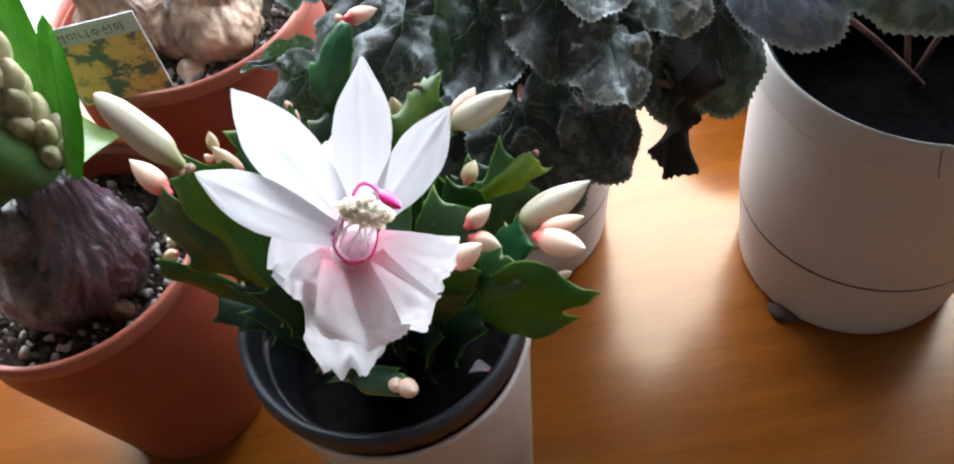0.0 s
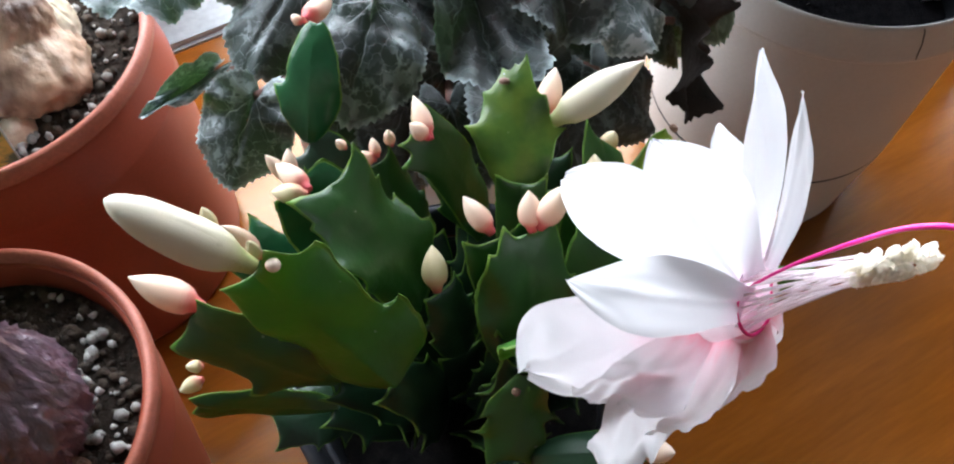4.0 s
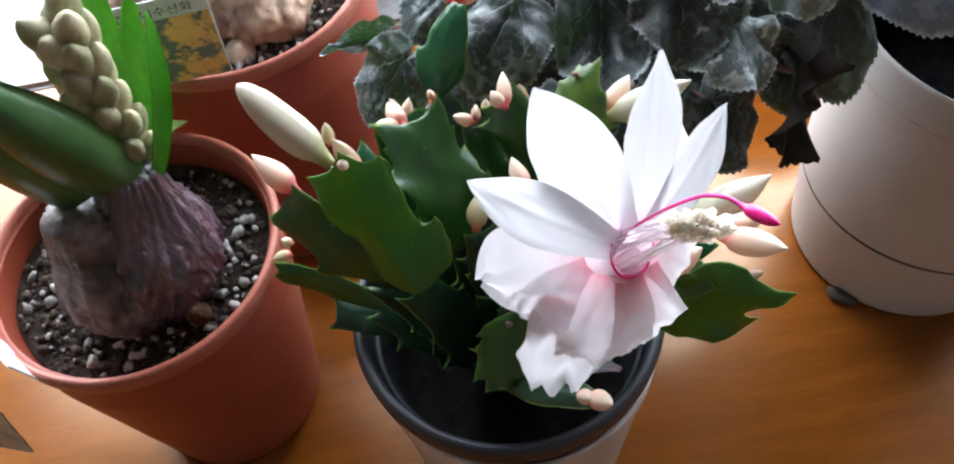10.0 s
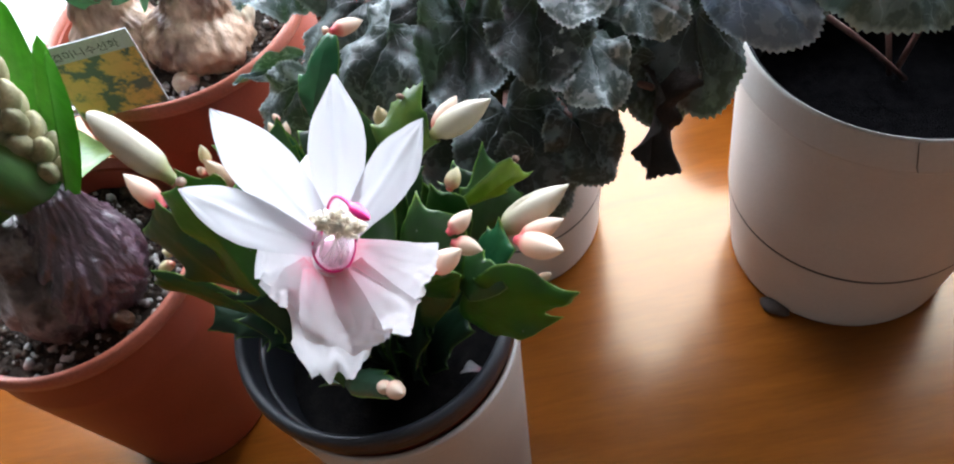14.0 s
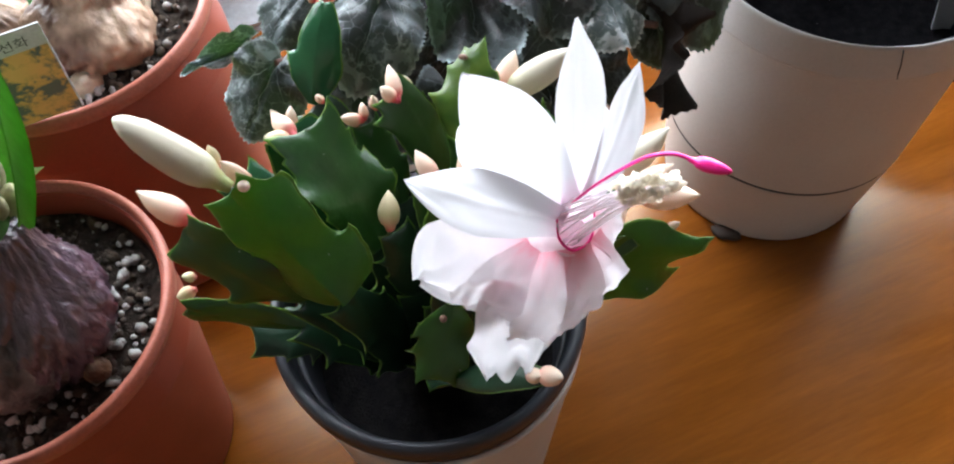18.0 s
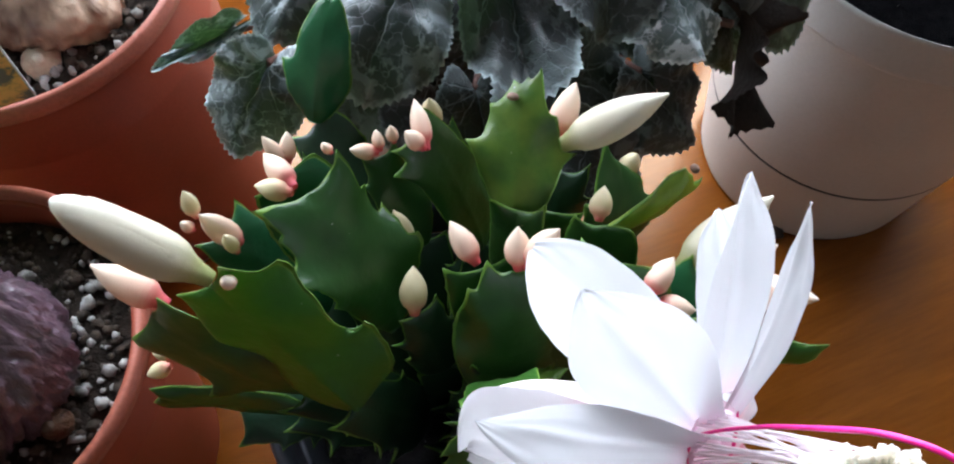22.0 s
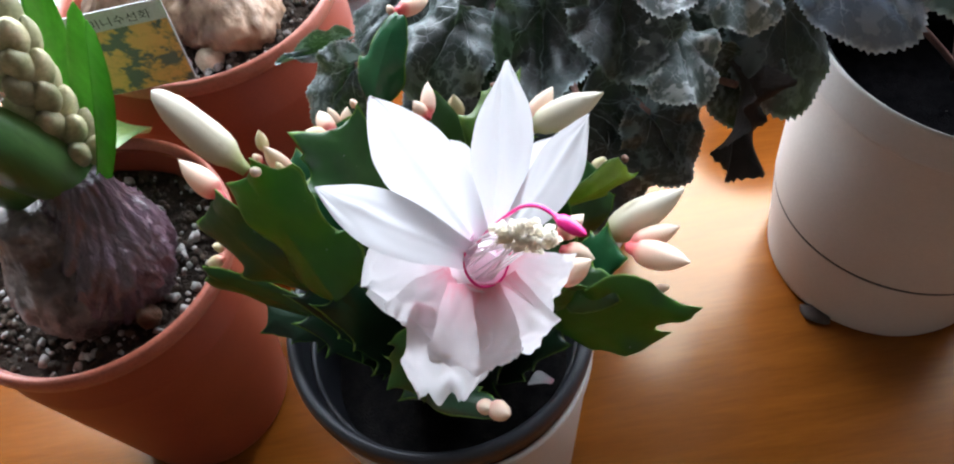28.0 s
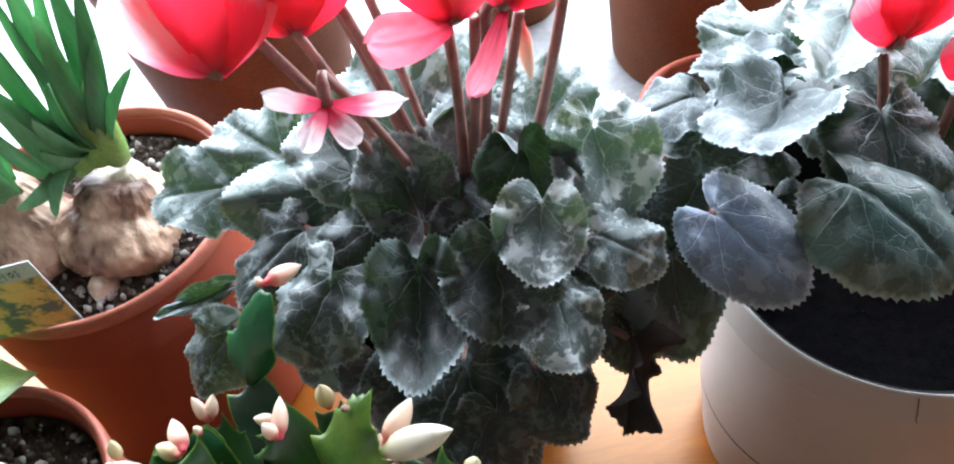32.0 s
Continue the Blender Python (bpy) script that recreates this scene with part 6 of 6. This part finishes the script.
for k in range(32):
    v = 0.02 + 0.98 * (k / 31)
    t = k * 2.4
    d = ss * math.cos(t) + sn * math.sin(t)
    p = STALK.lerp(TOP, v) + d * 0.0012 - sa * 0.002
    pink = k in (17, 23)
    bud(p, p + d * (0.0088 + 0.0014 * math.sin(5.1 * k)) * (1.0 - 0.3 * v) + sa * (0.0120 + 0.0018 * math.sin(3.7 * k)), 0.0042 * (0.88 + 0.26 * v), HYA_PINK if pink else HYA_BUD, hyacinth, 0.45, "flower_bud", "closed pink bud" if pink else "closed olive-green bud", False)

narcissus = thing("narcissus", (-0.0807, 0.1844, 0.108), "pair of tan papery narcissus bulbs sprouting green leaves", "potted plant")
bulb(narcissus, (-0.0800, 0.1690, 0.108), 0.0235, 0.040, (0.30, 0.28, 1), BULB_TAN, 1.0, 0.50, label="tan bulb with papery skin", wrinkle=0.10)
bulb(narcissus, (-0.1130, 0.1780, 0.106), 0.0225, 0.044, (-0.05, 0.15, 1), BULB_TAN, 2.0, 0.50, label="tan bulb with papery skin", wrinkle=0.08)
bulb(narcissus, (-0.0625, 0.1820, 0.112), 0.0130, 0.034, (-0.12, 0.05, 1), BULB_CREAM, 4.0, 0.50, "offset_bulb", "cream side bulb", 0.05)
bulb(narcissus, (-0.0830, 0.1520, 0.113), 0.0062, 0.013, (0.1, -0.5, 0.8), BULB_CREAM, 8.0, 0.3, "peeled_patch", "white peeled patch of bulb")
for b, t, r in (((-0.0665, 0.1870, 0.1480), (-0.0610, 0.1870, 0.1880), 0.0048), ((-0.0720, 0.1870, 0.1500), (-0.0690, 0.1880, 0.1920), 0.0055), ((-0.0790, 0.1840, 0.1500), (-0.0820, 0.1840, 0.1860), 0.0050)):
    part("shoot", tube(curve3(b, t, (0, 0, 0), 8), [r, r * 1.1, r * 1.1, r * 1.05, r, r * 0.9, r * 0.75, r * 0.5, r * 0.15], 12), SHEATH, narcissus, "pale green shoot sheath")
for k, (b, t, w, bend) in enumerate((
    ((-0.0680, 0.187, 0.165), (-0.0740, 0.190, 0.2250), 0.0085, 0.04), ((-0.0660, 0.187, 0.165), (-0.0540, 0.190, 0.2280), 0.0095, -0.06),
    ((-0.0650, 0.186, 0.165), (-0.0470, 0.188, 0.2230), 0.0090, 0.06), ((-0.0640, 0.186, 0.160), (-0.0405, 0.179, 0.1945), 0.0065, 0.10),
    ((-0.0660, 0.184, 0.165), (-0.0480, 0.183, 0.2060), 0.0080, 0.05), ((-0.0690, 0.183, 0.165), (-0.0600, 0.178, 0.2230), 0.0090, -0.05),
    ((-0.0700, 0.182, 0.162), (-0.0660, 0.172, 0.2000), 0.0080, 0.08), ((-0.0720, 0.182, 0.160), (-0.0760, 0.168, 0.1900), 0.0085, 0.12),
    ((-0.0780, 0.180, 0.162), (-0.0890, 0.175, 0.2050), 0.0080, 0.05), ((-0.0800, 0.180, 0.160), (-0.0970, 0.176, 0.2180), 0.0085, -0.05),
    ((-0.0780, 0.182, 0.165), (-0.0830, 0.185, 0.2330), 0.0090, 0.04), ((-0.0750, 0.184, 0.165), (-0.0660, 0.190, 0.2350), 0.0095, -0.04),
    ((-0.0700, 0.188, 0.165), (-0.0590, 0.196, 0.2300), 0.0085, 0.05), ((-0.0810, 0.176, 0.158), (-0.0870, 0.160, 0.1500), 0.0060, 0.35),
    ((-0.0840, 0.178, 0.158), (-0.1000, 0.164, 0.1540), 0.0070, 0.40), ((-0.1150, 0.190, 0.145), (-0.1200, 0.186, 0.2100), 0.0090, 0.05),
    ((-0.1080, 0.186, 0.142), (-0.0960, 0.176, 0.1980), 0.0085, 0.10), ((-0.1100, 0.184, 0.142), (-0.1060, 0.168, 0.1900), 0.0090, 0.14),
    ((-0.1100, 0.188, 0.144), (-0.1040, 0.190, 0.2250), 0.0095, -0.05), ((-0.1120, 0.184, 0.142), (-0.1180, 0.166, 0.1830), 0.0085, 0.18),
    ((-0.1140, 0.188, 0.142), (-0.1140, 0.184, 0.2180), 0.0090, 0.04), ((-0.1160, 0.186, 0.142), (-0.1300, 0.172, 0.1960), 0.0085, 0.12),
    ((-0.0850, 0.180, 0.150), (-0.0930, 0.168, 0.1950), 0.0085, 0.10), ((-0.0830, 0.180, 0.150), (-0.0840, 0.166, 0.2000), 0.0080, 0.08),
    ((-0.1180, 0.192, 0.145), (-0.1330, 0.190, 0.2050), 0.0090, -0.06), ((-0.0740, 0.180, 0.160), (-0.0790, 0.165, 0.1780), 0.0070, 0.15),
)):
    strap_leaf(narcissus, b, t, w * 0.84, ((k % 3 - 1) * 0.45, -0.85, 0.4), LEAF_NARC, bend, cup=0.35, label="blue-green strap leaf")

# ---- tags and small things ----


def card(corner, across, down, thick=0.0005, u0=0.0, u1=1.0, v0=0.0, v1=1.0, lift=0.0):
    """A flat card; across and down are its edges from its top right corner."""
    C, A, D = Vector(corner), Vector(across), Vector(down)
    n = A.cross(D).normalized() * -1
    if n.y > 0:
        n = -n
    bm = bmesh.new()
    q = [C + A * u + D * v + n * lift for u, v in ((u0, v0), (u1, v0), (u1, v1), (u0, v1))]
    front = [bm.verts.new(p + n * thick / 2) for p in q]
    back = [bm.verts.new(p - n * thick / 2) for p in q]
    bm.faces.new(front)
    bm.faces.new(list(reversed(back)))
    for k in range(4):
        bm.faces.new((front[k], front[(k + 1) % 4], back[(k + 1) % 4], back[k]))
    return bm


TAG_PICTURE = bpy.data.materials.new("tag_photo_print")
TAG_PICTURE.use_nodes = True
tn, tl = TAG_PICTURE.node_tree.nodes, TAG_PICTURE.node_tree.links.new
ttc, tv, tno, trp, tmx = (tn.new("ShaderNode" + k) for k in ("TexCoord", "TexVoronoi", "TexNoise", "ValToRGB", "Mix"))
tv.inputs["Scale"].default_value, tno.inputs["Scale"].default_value = 125.0, 420.0
tl(ttc.outputs["Object"], tno.inputs["Vector"])
tmx.data_type = "VECTOR"
tmx.inputs[0].default_value = 0.008
tl(ttc.outputs["Object"], tmx.inputs[4])
tl(tno.outputs["Color"], tmx.inputs[5])
tl(tmx.outputs[1], tv.inputs["Vector"])
tl(tv.outputs["Distance"], trp.inputs[0])
el = trp.color_ramp.elements
el[0].position, el[0].color = 0.36, (0.80, 0.47, 0.15, 1)
el[1].position, el[1].color = 0.68, (0.12, 0.15, 0.13, 1)
mid = el.new(0.54)
mid.color = (0.66, 0.40, 0.12, 1)
tl(trp.outputs[0], tn["Principled BSDF"].inputs["Base Color"])
tn["Principled BSDF"].inputs["Roughness"].default_value = 0.35

tag = thing("plant_tag", (-0.0930, 0.1260, 0.112), "plastic plant tag with lettering and a photo of yellow flowers", "plant tag")
TR, ACROSS, DOWN = (-0.0776, 0.1175, 0.1745), (-0.0380, 0.0010, -0.0030), (-0.0038, 0.0068, -0.0428)
part("card", card(TR, ACROSS, DOWN), TAG_GREY, tag, "pale grey plastic card", False)
part("photo", card(TR, ACROSS, DOWN, 0.0002, 0.015, 0.985, 0.215, 0.99, 0.0004), TAG_PICTURE, tag, "printed photo of yellow flowers", False)
part("stake", tube([(-0.1000, 0.1250, 0.1330), (-0.1000, 0.1300, 0.1318), (-0.0998, 0.1365, 0.1270), (-0.0996, 0.1400, 0.1080)], 0.0011, 8), TAG_GREY, tag, "grey plastic stake")
text = bpy.data.curves.new("lettering", "FONT")
text.body, text.size, text.align_x, text.extrude = "겹미니수선화", 0.0050, "LEFT", 0.0
holder = bpy.data.objects.new("lettering_curve", text)
scene.collection.objects.link(holder)
bpy.context.view_layer.update()
shape = bpy.data.meshes.new_from_object(holder.evaluated_get(bpy.context.evaluated_depsgraph_get()))
bpy.data.objects.remove(holder)
right, low_way = -Vector(ACROSS).normalized(), Vector(DOWN).normalized()
out = right.cross(-low_way).normalized()
out = out if out.y < 0 else -out
start = Vector(TR) + Vector(ACROSS) * 0.86 + Vector(DOWN) * 0.165 + out * 0.0005
m = Matrix((right, -low_way, out)).transposed().to_4x4()
m.translation = start
shape.transform(m)
bm = bmesh.new()
bm.from_mesh(shape)
bpy.data.meshes.remove(shape)
part("lettering", bm, INK, tag, "black printed lettering", False)

label = thing("plant_label", (-0.155, 0.018, 0.105), "white plant label hooked over a terracotta-coloured rim", "plant tag")
part("card", card((-0.1490, 0.0140, 0.1330), (-0.0130, 0.0160, 0.0), (0.0030, 0.0030, -0.0260), 0.0006), FRAME_WHITE, label, "white card", False)
part("printed_flap", card((-0.1570, 0.0085, 0.1310), (-0.0160, 0.0060, 0.0), (-0.0060, -0.0030, -0.0420), 0.0006), TAG_TEAL, label, "pale grey-green printed flap", False)
marker = thing("plant_label", (0.2481, 0.0529, 0.094), "white plastic plant marker stuck in black soil", "plant tag")
part("card", card((0.2480, 0.0532, 0.1280), (-0.0121, 0.0062, 0.0000), (0.0062, -0.0034, -0.0340), 0.0008), FRAME_WHITE, marker, "", False)

crack = thing("hairline_crack", (0.1767, 0.0180, 0.130), "thin dark hair stuck to a white pot rim", "hair")
part("strand", tube([(0.1790, 0.0216, 0.1402), (0.1785, 0.0206, 0.1392), (0.1790, 0.0196, 0.1350), (0.1800, 0.0195, 0.1300), (0.1812, 0.0196, 0.1270)], 0.00022, 6), INK, crack)

# small uneven dark brown lump at the pot's lower edge
foot = thing("dark_lump", (0.1590, 0.0445, 0.0), "dark brown lump under a white pot's edge", "pot foot")
bm = bmesh.new()
bmesh.ops.create_icosphere(bm, subdivisions=3, radius=1, matrix=Matrix.Translation((0.1610, 0.0465, 0.0022)) @ Euler((0, 0, 2.4)).to_matrix().to_4x4() @ Matrix.Diagonal((0.0075, 0.0042, 0.0022, 1)))
for v in bm.verts:
    v.co += Vector((noise.noise(v.co * 300), noise.noise(v.co * 300 + Vector((5, 0, 0))), 0)) * 0.0012
part("pad", bm, LUMP_BROWN, foot)

# ---- pots at the window ----


def plain_pot(at, r, h, base, mat, label, band=0.82):
    pot = thing("flower_pot", at, label, "flower pot", "pots at the window")
    rb = r * base
    part("body", lathe([(rb - 0.006, 0.0), (rb - 0.001, 0.0006), (rb, 0.003), (r * 0.95, h * band), (r * 0.95, h - 0.004), (r * 0.90, h - 0.004), (rb - 0.005, 0.006), (rb - 0.006, 0.0)], at, 72), mat, pot)
    part("rim", lathe([(r * 0.952, h * band - 0.002), (r, h * band), (r, h - 0.002), (r - 0.002, h), (r * 0.9, h), (r * 0.89, h - 0.003), (r * 0.9, h * band)], at, 72), mat, pot)
    part("soil", soil_disc(at, r * 0.895, at[2] + h * 0.9, seed=9.0), SOIL, pot, "dark soil")
    return pot


GREY_POT = material("grey_green_pot_glaze", (0.10, 0.115, 0.10), 0.4, (0.13, 0.145, 0.125), 30, 500, 0.1)
plain_pot((-0.045, 0.385, -0.002), 0.079, 0.17, 0.76, BROWN_POT, "large brown pot standing by the bright window")
plain_pot((0.245, 0.355, -0.002), 0.068, 0.16, 0.80, BROWN_POT, "large brown pot behind the cyclamens")
plain_pot((0.140, 0.440, -0.002), 0.045, 0.10, 0.7, BROWN_POT, "small brown pot on the white sill")
plain_pot((0.200, 0.212, 0.0), 0.040, 0.082, 0.75, TERRA, "terracotta-coloured pot hidden behind leaves")
plain_pot((0.372, 0.118, 0.0), 0.052, 0.11, 0.85, GREY_POT, "grey-green glazed pot on the wooden board")
